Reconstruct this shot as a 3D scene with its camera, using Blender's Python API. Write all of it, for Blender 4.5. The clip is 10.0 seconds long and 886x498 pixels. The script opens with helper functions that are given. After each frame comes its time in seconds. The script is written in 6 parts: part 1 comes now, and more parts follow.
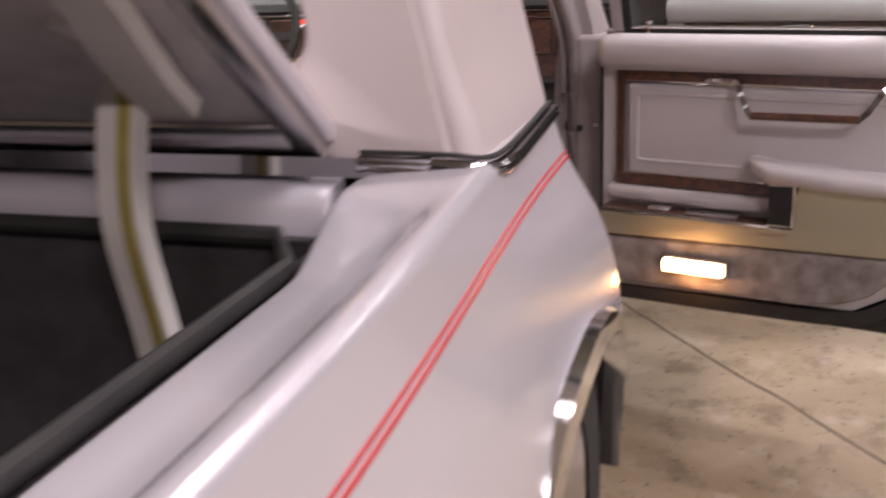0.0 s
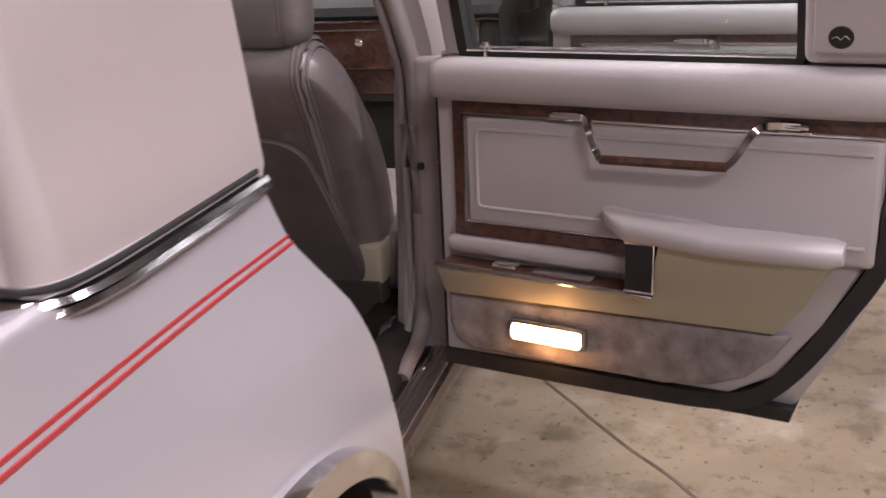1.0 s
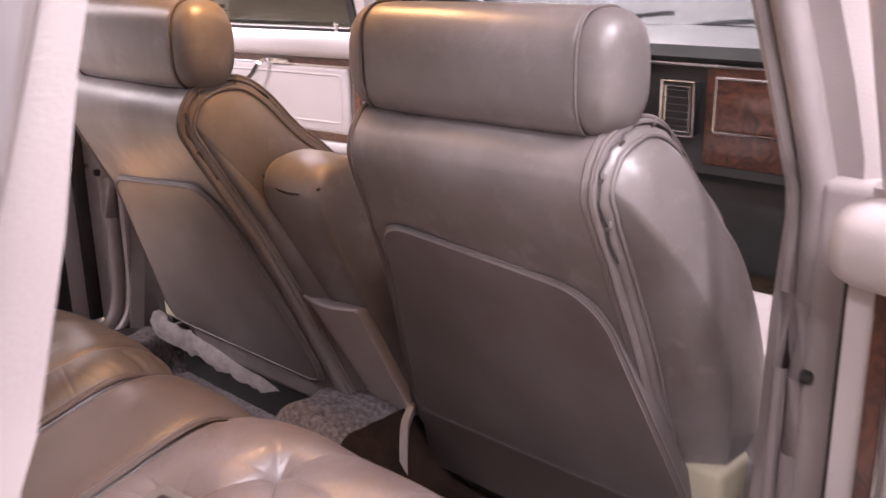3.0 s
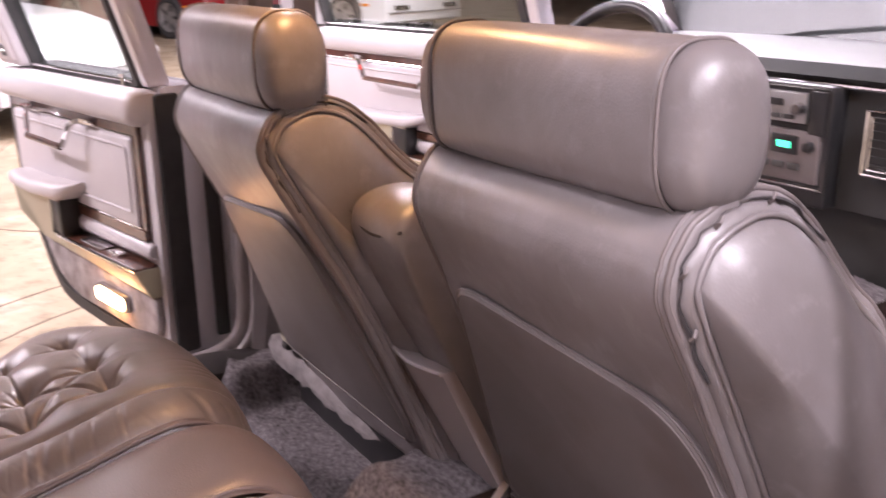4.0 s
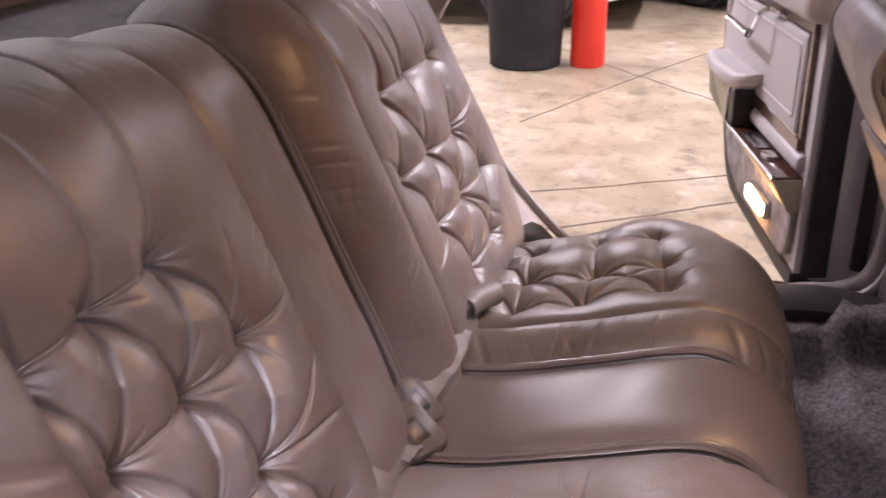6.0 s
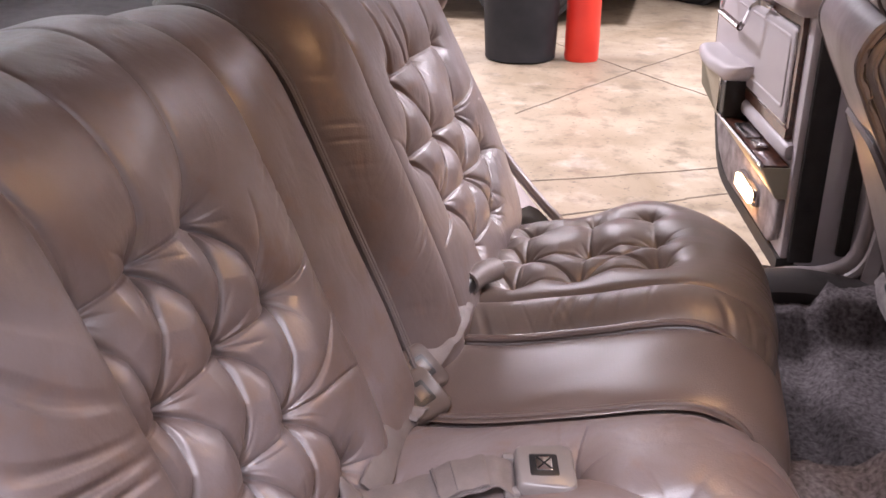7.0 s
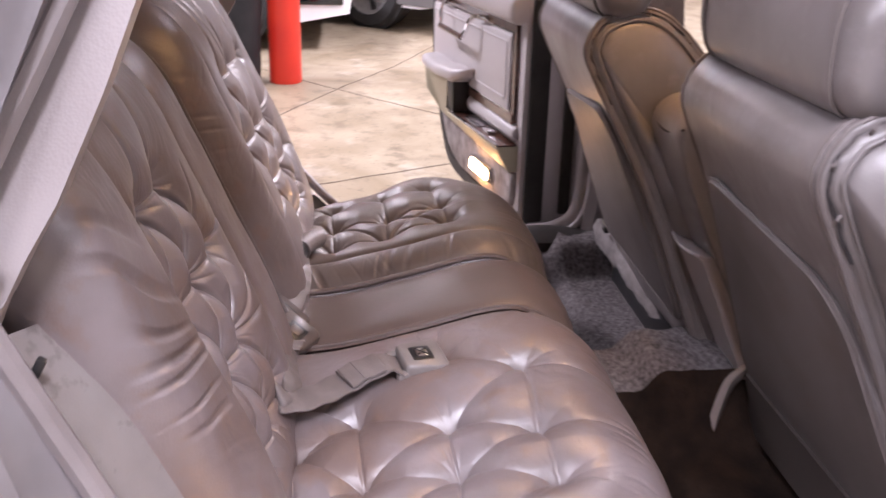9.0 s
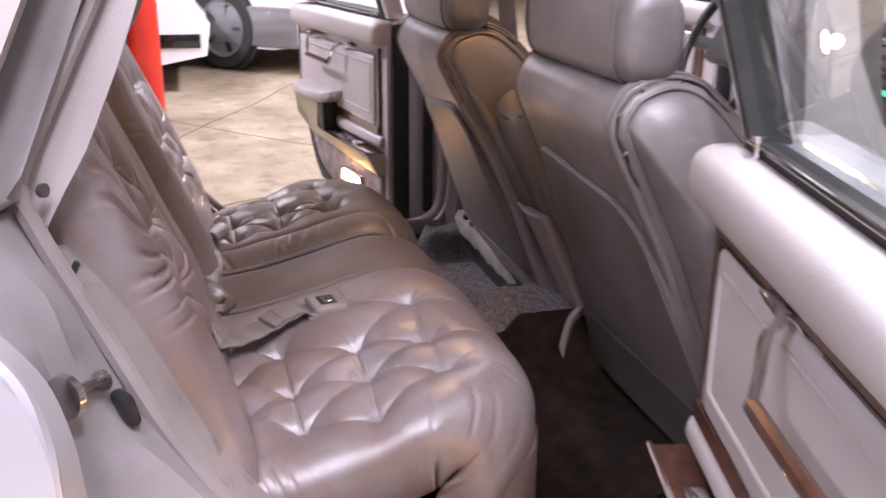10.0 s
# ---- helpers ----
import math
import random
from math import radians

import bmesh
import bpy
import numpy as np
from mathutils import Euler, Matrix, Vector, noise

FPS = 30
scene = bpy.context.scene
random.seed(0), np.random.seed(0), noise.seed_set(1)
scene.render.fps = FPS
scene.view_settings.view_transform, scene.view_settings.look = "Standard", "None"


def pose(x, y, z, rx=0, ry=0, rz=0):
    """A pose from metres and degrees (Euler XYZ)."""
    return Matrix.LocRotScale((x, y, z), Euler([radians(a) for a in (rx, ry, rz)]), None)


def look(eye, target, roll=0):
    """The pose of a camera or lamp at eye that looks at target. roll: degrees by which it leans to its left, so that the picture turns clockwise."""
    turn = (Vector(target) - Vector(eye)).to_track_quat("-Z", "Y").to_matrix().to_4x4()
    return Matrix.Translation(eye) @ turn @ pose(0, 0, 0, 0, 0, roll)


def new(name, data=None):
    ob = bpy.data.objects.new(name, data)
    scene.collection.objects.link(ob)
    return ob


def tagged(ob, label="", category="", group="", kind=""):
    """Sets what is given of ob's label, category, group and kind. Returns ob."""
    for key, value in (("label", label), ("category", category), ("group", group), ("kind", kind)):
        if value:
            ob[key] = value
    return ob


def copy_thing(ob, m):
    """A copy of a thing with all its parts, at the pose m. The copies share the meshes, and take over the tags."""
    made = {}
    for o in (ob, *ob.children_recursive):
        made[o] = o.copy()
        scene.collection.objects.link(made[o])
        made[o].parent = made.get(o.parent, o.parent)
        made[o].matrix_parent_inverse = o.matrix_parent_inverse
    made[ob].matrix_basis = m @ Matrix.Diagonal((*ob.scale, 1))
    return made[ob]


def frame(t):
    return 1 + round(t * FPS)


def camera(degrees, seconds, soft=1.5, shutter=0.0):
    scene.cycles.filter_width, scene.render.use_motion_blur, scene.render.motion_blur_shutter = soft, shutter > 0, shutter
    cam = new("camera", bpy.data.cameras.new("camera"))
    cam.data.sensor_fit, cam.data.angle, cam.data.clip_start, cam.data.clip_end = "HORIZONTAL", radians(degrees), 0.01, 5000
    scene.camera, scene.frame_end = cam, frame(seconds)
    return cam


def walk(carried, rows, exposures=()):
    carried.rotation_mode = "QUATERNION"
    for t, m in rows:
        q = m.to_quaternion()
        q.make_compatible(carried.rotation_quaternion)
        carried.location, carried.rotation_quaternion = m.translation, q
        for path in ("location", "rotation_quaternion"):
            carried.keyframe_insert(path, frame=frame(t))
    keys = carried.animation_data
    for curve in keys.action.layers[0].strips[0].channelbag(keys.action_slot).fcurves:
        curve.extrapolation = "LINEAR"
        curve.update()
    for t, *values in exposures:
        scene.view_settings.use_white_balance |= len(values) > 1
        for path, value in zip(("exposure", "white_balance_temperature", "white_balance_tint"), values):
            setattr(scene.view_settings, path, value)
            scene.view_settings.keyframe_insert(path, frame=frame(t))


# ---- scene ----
cam = camera(49.9, 10.0, soft=1.5, shutter=0.5)
PATH = [
    (0, (1.065, -1.926, 1.075), (0.472, -0.12, 0.454), -2.8),
    (0.5, (1.174, -1.728, 1.09), (0.638, 0.103, 0.49), -2.2),
    (1, (1.222, -1.517, 1.071), (0.704, 0.31, 0.443), -2.6),
    (1.5, (1.215, -1.286, 1.074), (0.646, 0.513, 0.409), -2.6),
    (2, (1.192, -1.068, 1.058), (0.328, 0.607, 0.39), -2.3),
    (2.5, (1.14, -0.881, 1.061), (-0.044, 0.607, 0.441), -2.0),
    (2.7, (1.11, -0.818, 1.061), (-0.15, 0.62, 0.473), -1.5),
    (3.8, (0.995, -0.5, 1.076), (-0.557, 0.609, 0.472), -1.0),
    (4, (1.002, -0.453, 1.073), (-0.628, 0.551, 0.496), -0.9),
    (4.5, (0.987, -0.352, 1.069), (-0.765, 0.431, 0.503), -0.4),
    (5, (0.932, -0.261, 1.072), (-0.914, 0.116, 0.402), 0.8),
    (5.5, (0.91, -0.218, 1.063), (-0.941, -0.343, 0.316), -1.0),
    (6, (0.924, -0.217, 1.073), (-0.859, -0.671, 0.289), -0.6),
    (6.2, (0.934, -0.212, 1.073), (-0.84, -0.686, 0.281), -0.6),
    (7.3, (1.025, -0.23, 1.075), (-0.765, -0.629, 0.275), 0.6),
    (7.5, (1.047, -0.24, 1.077), (-0.747, -0.601, 0.27), 0.4),
    (8, (1.108, -0.268, 1.074), (-0.709, -0.507, 0.272), 0.4),
    (8.5, (1.206, -0.335, 1.084), (-0.635, -0.344, 0.302), 1.7),
    (9, (1.316, -0.402, 1.087), (-0.536, -0.191, 0.36), 1.5),
    (9.5, (1.482, -0.45, 1.089), (-0.364, -0.1, 0.403), 1.1),
    (10, (1.64, -0.495, 1.082), (-0.188, 0.003, 0.441), 0.5),
]
walk(cam, [(t, look(eye, target, roll)) for t, eye, target, roll in PATH], exposures=((0.0, -0.78, 7180, 11), (0.7, -1.0, 7180, 11), (1.0, -1.0, 7000, 11), (1.5, -0.66, 7000, 11), (2.0, -0.18, 6850, 12), (2.5, 0.12, 6950, 13), (4.0, 0.46, 6680, 15), (4.5, 0.22, 6620, 15), (5.0, 0.08, 6620, 15), (5.5, -0.02, 6650, 15), (6.0, 0.02, 6550, 11), (7.5, 0.10, 6380, 10), (9.0, 0.10, 6280, 10), (10.0, -0.04, 6280, 10)))

# ---- world and lights ----
CX = -0.025                       # the car's centre line

world = bpy.data.worlds.new("hall_air")
scene.world = world
world.use_nodes = True
world.node_tree.nodes["Background"].inputs[0].default_value = (0.9, 0.86, 0.84, 1)
world.node_tree.nodes["Background"].inputs[1].default_value = 0.02


def lamp(name, kind, m, energy, color, size=(1, 1), radius=0.05):
    data = bpy.data.lights.new(name, kind)
    data.energy, data.color = energy, color
    if kind == "AREA":
        data.shape, data.size, data.size_y = "RECTANGLE", size[0], size[1]
    else:
        data.shadow_soft_size = radius
    ob = new(name, data)
    ob.matrix_world = m
    return ob


HALL = (0.99, 0.90, 1.02)
COOL = (0.95, 0.885, 1.02)
LAMPS = ((-7.5, 3.5, 360, HALL), (-3.4, 3.2, 780, HALL), (-7.5, -3.0, 320, HALL), (-3.6, -3.9, 520, HALL), (3.8, -5.2, 420, COOL), (3.3, -1.5, 230, (0.935, 0.885, 1.03)), (3.6, 0.0, 330, (0.935, 0.885, 1.03)), (2.4, 2.3, 110, (0.935, 0.885, 1.03)), (3.8, 7.0, 120, COOL))
for lx, ly, le, lc in LAMPS:
    lamp("hall_light", "AREA", pose(lx, ly, 4.55), le, lc, (2.4, 0.5))
WARM = (1.0, 0.43, 0.15)
lamp("dome_light", "AREA", pose(CX, 0.03, 1.305), 1.45, WARM, (0.16, 0.08))


# ---- materials ----
def material(name, color, rough=0.5, metal=0.0, second=None, scale=6.0, mix=0.5, grain=0.0, grain_scale=200.0, coat=0.0, warp=0.0, spread=0.25, kind="noise", emit=None, rough_var=0.0, spec=0.5, stretch=None):
    """A procedural surface: two colours mixed by a coarse and a fine noise, and a bump of fine grain."""
    m = bpy.data.materials.new(name)
    m.use_nodes = True
    nt = m.node_tree
    n, l = nt.nodes, nt.links
    b = n["Principled BSDF"]
    b.inputs["Roughness"].default_value = rough
    b.inputs["Metallic"].default_value = metal
    b.inputs["Coat Weight"].default_value = coat
    b.inputs["Coat Roughness"].default_value = 0.08
    b.inputs["Specular IOR Level"].default_value = spec
    b.inputs["Base Color"].default_value = (*color, 1)
    m.diffuse_color = (*color, 1)
    co = n.new("ShaderNodeTexCoord")
    src = co.outputs["Object"]
    if stretch:
        mp = n.new("ShaderNodeMapping")
        mp.inputs["Scale"].default_value = stretch
        l.new(src, mp.inputs["Vector"])
        src = mp.outputs["Vector"]
    if second:
        a = n.new("ShaderNodeTexNoise")
        a.inputs["Scale"].default_value = scale
        a.inputs["Detail"].default_value = 8
        a.inputs["Distortion"].default_value = warp
        l.new(src, a.inputs["Vector"])
        ramp = n.new("ShaderNodeMapRange")
        ramp.inputs["From Min"].default_value = 0.5 - spread
        ramp.inputs["From Max"].default_value = 0.5 + spread
        ramp.inputs["To Max"].default_value = mix * 2 if mix < 0.5 else 1.0
        l.new(a.outputs["Fac"], ramp.inputs["Value"])
        mixer = n.new("ShaderNodeMix")
        mixer.data_type = "RGBA"
        mixer.inputs["A"].default_value = (*color, 1)
        mixer.inputs["B"].default_value = (*second, 1)
        l.new(ramp.outputs["Result"], mixer.inputs["Factor"])
        l.new(mixer.outputs["Result"], b.inputs["Base Color"])
        if rough_var:
            rr = n.new("ShaderNodeMapRange")
            rr.inputs["To Min"].default_value = rough - rough_var
            rr.inputs["To Max"].default_value = rough + rough_var
            l.new(a.outputs["Fac"], rr.inputs["Value"])
            l.new(rr.outputs["Result"], b.inputs["Roughness"])
    if grain:
        if kind == "noise":
            g = n.new("ShaderNodeTexNoise")
            g.inputs["Detail"].default_value = 6
            out = g.outputs["Fac"]
        else:
            g = n.new("ShaderNodeTexVoronoi")
            out = g.outputs["Distance"]
        g.inputs["Scale"].default_value = grain_scale
        l.new(src, g.inputs["Vector"])
        bp = n.new("ShaderNodeBump")
        bp.inputs["Strength"].default_value = grain
        bp.inputs["Distance"].default_value = 0.002
        l.new(out, bp.inputs["Height"])
        l.new(bp.outputs["Normal"], b.inputs["Normal"])
    if emit:
        b.inputs["Emission Color"].default_value = (*emit[0], 1)
        b.inputs["Emission Strength"].default_value = emit[1]
    return m


LEATHER = material("rear_leather", (0.226, 0.190, 0.194), 0.40, spec=0.95, second=(0.138, 0.105, 0.099), scale=9, grain=0.07, grain_scale=420, kind="cell", rough_var=0.12, spread=0.25)
# Darker, browner copies for the far half; its dimmer light is in the colour.
LEATHER_FAR_SHADED = material("far_rear_leather_shaded", (0.186, 0.151, 0.148), 0.42, spec=0.9, second=(0.118, 0.089, 0.082), scale=9, grain=0.07, grain_scale=420, kind="cell", rough_var=0.12, spread=0.25)
LEATHER_CUSHION_SHADED = material("far_cushion_leather_shaded", (0.150, 0.121, 0.106), 0.40, spec=0.8, second=(0.098, 0.074, 0.061), scale=8, grain=0.07, grain_scale=420, kind="cell", rough_var=0.10, spread=0.25)


def worn(m, scale, lo, hi, tint, amount, detail=7):
    """Rubbed or stained patches of another tint on a surface."""
    n, l = m.node_tree.nodes, m.node_tree.links
    b = n["Principled BSDF"]
    base = b.inputs["Base Color"].links[0].from_socket
    t = n.new("ShaderNodeTexNoise")
    t.inputs["Scale"].default_value = scale
    t.inputs["Detail"].default_value = detail
    t.inputs["Roughness"].default_value = 0.6
    l.new(n.new("ShaderNodeTexCoord").outputs["Object"], t.inputs["Vector"])
    r = n.new("ShaderNodeMapRange")
    r.inputs["From Min"].default_value, r.inputs["From Max"].default_value = lo, hi
    r.inputs["To Max"].default_value = amount
    l.new(t.outputs["Fac"], r.inputs["Value"])
    x = n.new("ShaderNodeMix")
    x.data_type = "RGBA"
    l.new(r.outputs["Result"], x.inputs["Factor"])
    l.new(base, x.inputs["A"])
    x.inputs["B"].default_value = (*tint, 1)
    l.new(x.outputs["Result"], b.inputs["Base Color"])


worn(LEATHER, 4.5, 0.46, 0.64, (0.158, 0.104, 0.084), 0.65)
worn(LEATHER, 24, 0.54, 0.70, (0.190, 0.118, 0.086), 0.6)
worn(LEATHER_FAR_SHADED, 4.5, 0.46, 0.64, (0.140, 0.088, 0.068), 0.65)
worn(LEATHER_FAR_SHADED, 24, 0.54, 0.70, (0.180, 0.108, 0.078), 0.6)
worn(LEATHER_CUSHION_SHADED, 22, 0.55, 0.70, (0.165, 0.125, 0.105), 0.5)


def uneven(m, depth, scale, stretch):
    """Adds soft, drawn-out folds to a leather."""
    n, l = m.node_tree.nodes, m.node_tree.links
    b = n["Principled BSDF"]
    before = b.inputs["Normal"].links[0].from_socket
    co = n.new("ShaderNodeTexCoord")
    mp = n.new("ShaderNodeMapping")
    mp.inputs["Scale"].default_value = stretch
    l.new(co.outputs["Object"], mp.inputs["Vector"])
    t = n.new("ShaderNodeTexNoise")
    t.inputs["Scale"].default_value = scale
    t.inputs["Detail"].default_value = 3
    t.inputs["Distortion"].default_value = 0.5
    l.new(mp.outputs["Vector"], t.inputs["Vector"])
    bp = n.new("ShaderNodeBump")
    bp.inputs["Strength"].default_value = 0.6
    bp.inputs["Distance"].default_value = depth
    l.new(t.outputs["Fac"], bp.inputs["Height"])
    l.new(before, bp.inputs["Normal"])
    l.new(bp.outputs["Normal"], b.inputs["Normal"])


uneven(LEATHER, 0.0065, 15, (1.2, 1.0, 0.7))
uneven(LEATHER_FAR_SHADED, 0.0065, 15, (1.2, 1.0, 0.7))
# Same leather, darker and browner: roof shade and warm light are in the colour.
LEATHER_SHADED = material("rear_leather_shaded", (0.140, 0.104, 0.091), 0.37, spec=0.85, second=(0.098, 0.069, 0.058), rough_var=0.08, scale=6, grain=0.10, grain_scale=420, kind="cell")
SEAT = material("front_leather", (0.236, 0.211, 0.209), 0.40, spec=0.85, second=(0.138, 0.118, 0.114), scale=7, grain=0.06, grain_scale=420, kind="cell", rough_var=0.10, spread=0.2)
uneven(SEAT, 0.006, 9, (1.0, 1.0, 0.8))
worn(SEAT, 5, 0.52, 0.68, (0.128, 0.096, 0.082), 0.6)
worn(SEAT, 30, 0.57, 0.72, (0.290, 0.265, 0.262), 0.45)
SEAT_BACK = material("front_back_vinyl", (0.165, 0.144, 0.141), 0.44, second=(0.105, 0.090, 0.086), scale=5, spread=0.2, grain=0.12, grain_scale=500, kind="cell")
worn(SEAT_BACK, 14, 0.54, 0.70, (0.120, 0.090, 0.078), 0.5)
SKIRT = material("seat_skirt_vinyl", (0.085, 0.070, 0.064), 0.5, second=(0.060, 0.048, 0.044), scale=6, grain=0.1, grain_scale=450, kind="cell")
STITCH = material("piping", (0.150, 0.125, 0.118), 0.55)
CREASE = material("torn_seam", (0.030, 0.025, 0.025), 0.8)
TRIM = material("door_trim_vinyl", (0.545, 0.512, 0.520), 0.42, second=(0.465, 0.434, 0.440), scale=3, grain=0.10, grain_scale=450, kind="cell")
TRIM_GREY = material("pillar_trim", (0.400, 0.355, 0.350), 0.40, second=(0.310, 0.268, 0.262), scale=5, grain=0.10, grain_scale=400, kind="cell")
STRIP_TRIM = material("side_strip_vinyl", (0.262, 0.232, 0.222), 0.5, second=(0.185, 0.158, 0.148), scale=9, spread=0.2, grain=0.10, grain_scale=400, kind="cell")
worn(STRIP_TRIM, 30, 0.58, 0.70, (0.10, 0.078, 0.066), 0.7)
SEAL = material("door_seal_vinyl", (0.300, 0.262, 0.262), 0.45, second=(0.205, 0.175, 0.172), scale=12, grain=0.08, grain_scale=400, kind="cell")
SILL_TRIM = material("sill_vinyl", (0.030, 0.024, 0.022), 0.65, second=(0.016, 0.012, 0.011), scale=14, grain=0.08, grain_scale=400, kind="cell")
KHAKI = material("lower_vinyl", (0.460, 0.425, 0.320), 0.45, second=(0.400, 0.368, 0.270), scale=4, grain=0.08, grain_scale=450, kind="cell")
WOOD = material("burl_wood", (0.120, 0.045, 0.026), 0.28, second=(0.030, 0.013, 0.010), scale=22, warp=3.0, spread=0.16, coat=0.6)
CHROME = material("chrome", (0.86, 0.85, 0.86), 0.09, metal=1.0)
CHROME_DULL = material("bright_trim", (0.62, 0.60, 0.61), 0.22, metal=1.0, second=(0.5, 0.48, 0.48), scale=30)
# Chrome with the dark surroundings it mirrors put into its colour.
CHROME_DARKENED = material("darkened_chrome", (0.40, 0.385, 0.395), 0.15, metal=1.0, second=(0.24, 0.225, 0.23), scale=18, rough_var=0.08)
PAINT = material("silver_white_paint", (0.620, 0.595, 0.630), 0.26, metal=0.35, second=(0.580, 0.555, 0.590), scale=2, coat=0.7, grain=0.02, grain_scale=900)
SILL = material("sill_metal", (0.330, 0.300, 0.300), 0.24, metal=0.9, second=(0.200, 0.170, 0.165), scale=22, rough_var=0.12, grain=0.03, grain_scale=90)
# Jamb paint darkened for the open door's shade, with mottled dirt in it.
PAINT_JAMB_SHADED = material("jamb_paint_shaded", (0.300, 0.276, 0.286), 0.34, second=(0.165, 0.146, 0.147), scale=9, spread=0.3, coat=0.3, grain=0.04, grain_scale=60)
VINYL = material("padded_roof_vinyl", (0.400, 0.343, 0.332), 0.50, second=(0.355, 0.302, 0.291), scale=5, grain=0.03, grain_scale=330, kind="cell", spread=0.35)
STRIPE = material("red_pinstripe", (0.500, 0.052, 0.060), 0.4)
RUBBER = material("black_rubber", (0.014, 0.013, 0.013), 0.62, second=(0.028, 0.026, 0.025), scale=30)
BLACK = material("black_plastic", (0.012, 0.012, 0.013), 0.35, second=(0.020, 0.019, 0.019), scale=20)
CARPET = material("grey_shag_carpet", (0.170, 0.152, 0.156), 0.95, second=(0.058, 0.049, 0.050), scale=130, grain=1.0, grain_scale=130, spread=0.2, spec=0.1)
MAT = material("brown_floor_mat", (0.024, 0.015, 0.011), 0.95, second=(0.010, 0.007, 0.006), scale=30, grain=1.0, grain_scale=160, spread=0.2, spec=0.1)
CARPET_DOOR = material("door_carpet", (0.400, 0.365, 0.362), 0.95, second=(0.190, 0.165, 0.160), scale=26, grain=1.0, grain_scale=150, spread=0.2, spec=0.1)
FELT = material("trunk_felt", (0.060, 0.056, 0.056), 0.95, second=(0.038, 0.035, 0.035), scale=25, grain=0.5, grain_scale=200, spec=0.1)
SHELF = material("shelf_cloth", (0.200, 0.185, 0.190), 0.9, second=(0.150, 0.138, 0.142), scale=60, grain=0.5, grain_scale=300, spec=0.1)
FLAP = material("pale_carpet_backing", (0.300, 0.272, 0.268), 0.9, second=(0.190, 0.168, 0.165), scale=40, grain=0.8, grain_scale=220, spread=0.2, spec=0.1)
DASH = material("dash_vinyl", (0.036, 0.038, 0.038), 0.55, second=(0.024, 0.025, 0.025), spec=0.4, scale=8, grain=0.15, grain_scale=350, kind="cell")
BELT = material("seat_belt_webbing", (0.200, 0.168, 0.158), 0.50, second=(0.140, 0.115, 0.106), scale=40, grain=0.3, grain_scale=500)
BUCKLE = material("buckle_plastic", (0.215, 0.190, 0.178), 0.32, second=(0.175, 0.150, 0.140), scale=20)
# Buckle plastic darkened and browned, for the shade of the seat gap.
BUCKLE_SHADED = material("shaded_buckle_plastic", (0.125, 0.098, 0.084), 0.30, second=(0.090, 0.068, 0.057), scale=20)
STRAP = material("hinge_paint", (0.640, 0.610, 0.570), 0.5, second=(0.50, 0.47, 0.42), scale=9, spread=0.2)
MARK = material("yellow_marking_paint", (0.34, 0.27, 0.07), 0.5, second=(0.24, 0.19, 0.06), scale=25)
LID_FELT = material("lid_lining", (0.560, 0.520, 0.515), 0.9, second=(0.420, 0.385, 0.380), scale=25, grain=0.4, grain_scale=200, spec=0.1)
JOINT = material("floor_joint_filler", (0.075, 0.058, 0.042), 0.85, second=(0.20, 0.158, 0.115), scale=12)
WALL = material("hall_wall", (0.560, 0.540, 0.510), 0.8, second=(0.470, 0.450, 0.425), scale=1.2, grain=0.2, grain_scale=30)
WALL_DARK = material("dark_hall_wall", (0.060, 0.066, 0.060), 0.7, second=(0.040, 0.045, 0.040), scale=1.2, grain=0.2, grain_scale=30)
RED = material("red_plastic", (0.690, 0.046, 0.022), 0.42, second=(0.540, 0.022, 0.014), scale=5)
BIN = material("black_bin_plastic", (0.012, 0.012, 0.013), 0.58, spec=0.2, second=(0.024, 0.023, 0.024), scale=9)
WHITE_PAINT = material("white_car_paint", (0.780, 0.770, 0.780), 0.28, second=(0.74, 0.73, 0.74), scale=2, coat=0.7)
GREY_PAINT = material("grey_car_paint", (0.190, 0.188, 0.195), 0.28, second=(0.165, 0.163, 0.170), scale=2, coat=0.7)
RED_PAINT = material("red_car_paint", (0.200, 0.010, 0.012), 0.26, second=(0.16, 0.008, 0.010), scale=2, coat=0.7)
DARK_PAINT = material("dark_green_car_paint", (0.018, 0.026, 0.020), 0.25, second=(0.012, 0.018, 0.014), scale=2, coat=0.7)
TYRE = material("tyre_rubber", (0.018, 0.017, 0.017), 0.8, second=(0.03, 0.028, 0.028), scale=40)
AMBER = material("amber_lens", (0.75, 0.24, 0.02), 0.2, coat=0.5)
LENS = material("lit_courtesy_lens", (1.0, 0.85, 0.6), 0.4, emit=((1.0, 0.66, 0.34), 26.0))
GREEN_LED = material("green_display", (0.02, 0.2, 0.12), 0.4, emit=((0.05, 1.0, 0.55), 2.2))
RED_LED = material("red_display", (0.3, 0.01, 0.01), 0.4, emit=((1.0, 0.05, 0.03), 3.0))
SILVER = material("satin_faceplate", (0.42, 0.41, 0.40), 0.35, metal=0.7, second=(0.30, 0.29, 0.285), scale=25)
LABEL_DARK = material("dark_print", (0.05, 0.048, 0.046), 0.5)
FIXTURE = material("lamp_housing", (0.8, 0.8, 0.8), 0.5)


def glass(name, tint, rough=0.0):
    m = bpy.data.materials.new(name)
    m.use_nodes = True
    b = m.node_tree.nodes["Principled BSDF"]
    b.inputs["Base Color"].default_value = (*tint, 1)
    b.inputs["Roughness"].default_value = rough
    b.inputs["Transmission Weight"].default_value = 1.0
    b.inputs["IOR"].default_value = 1.45
    return m


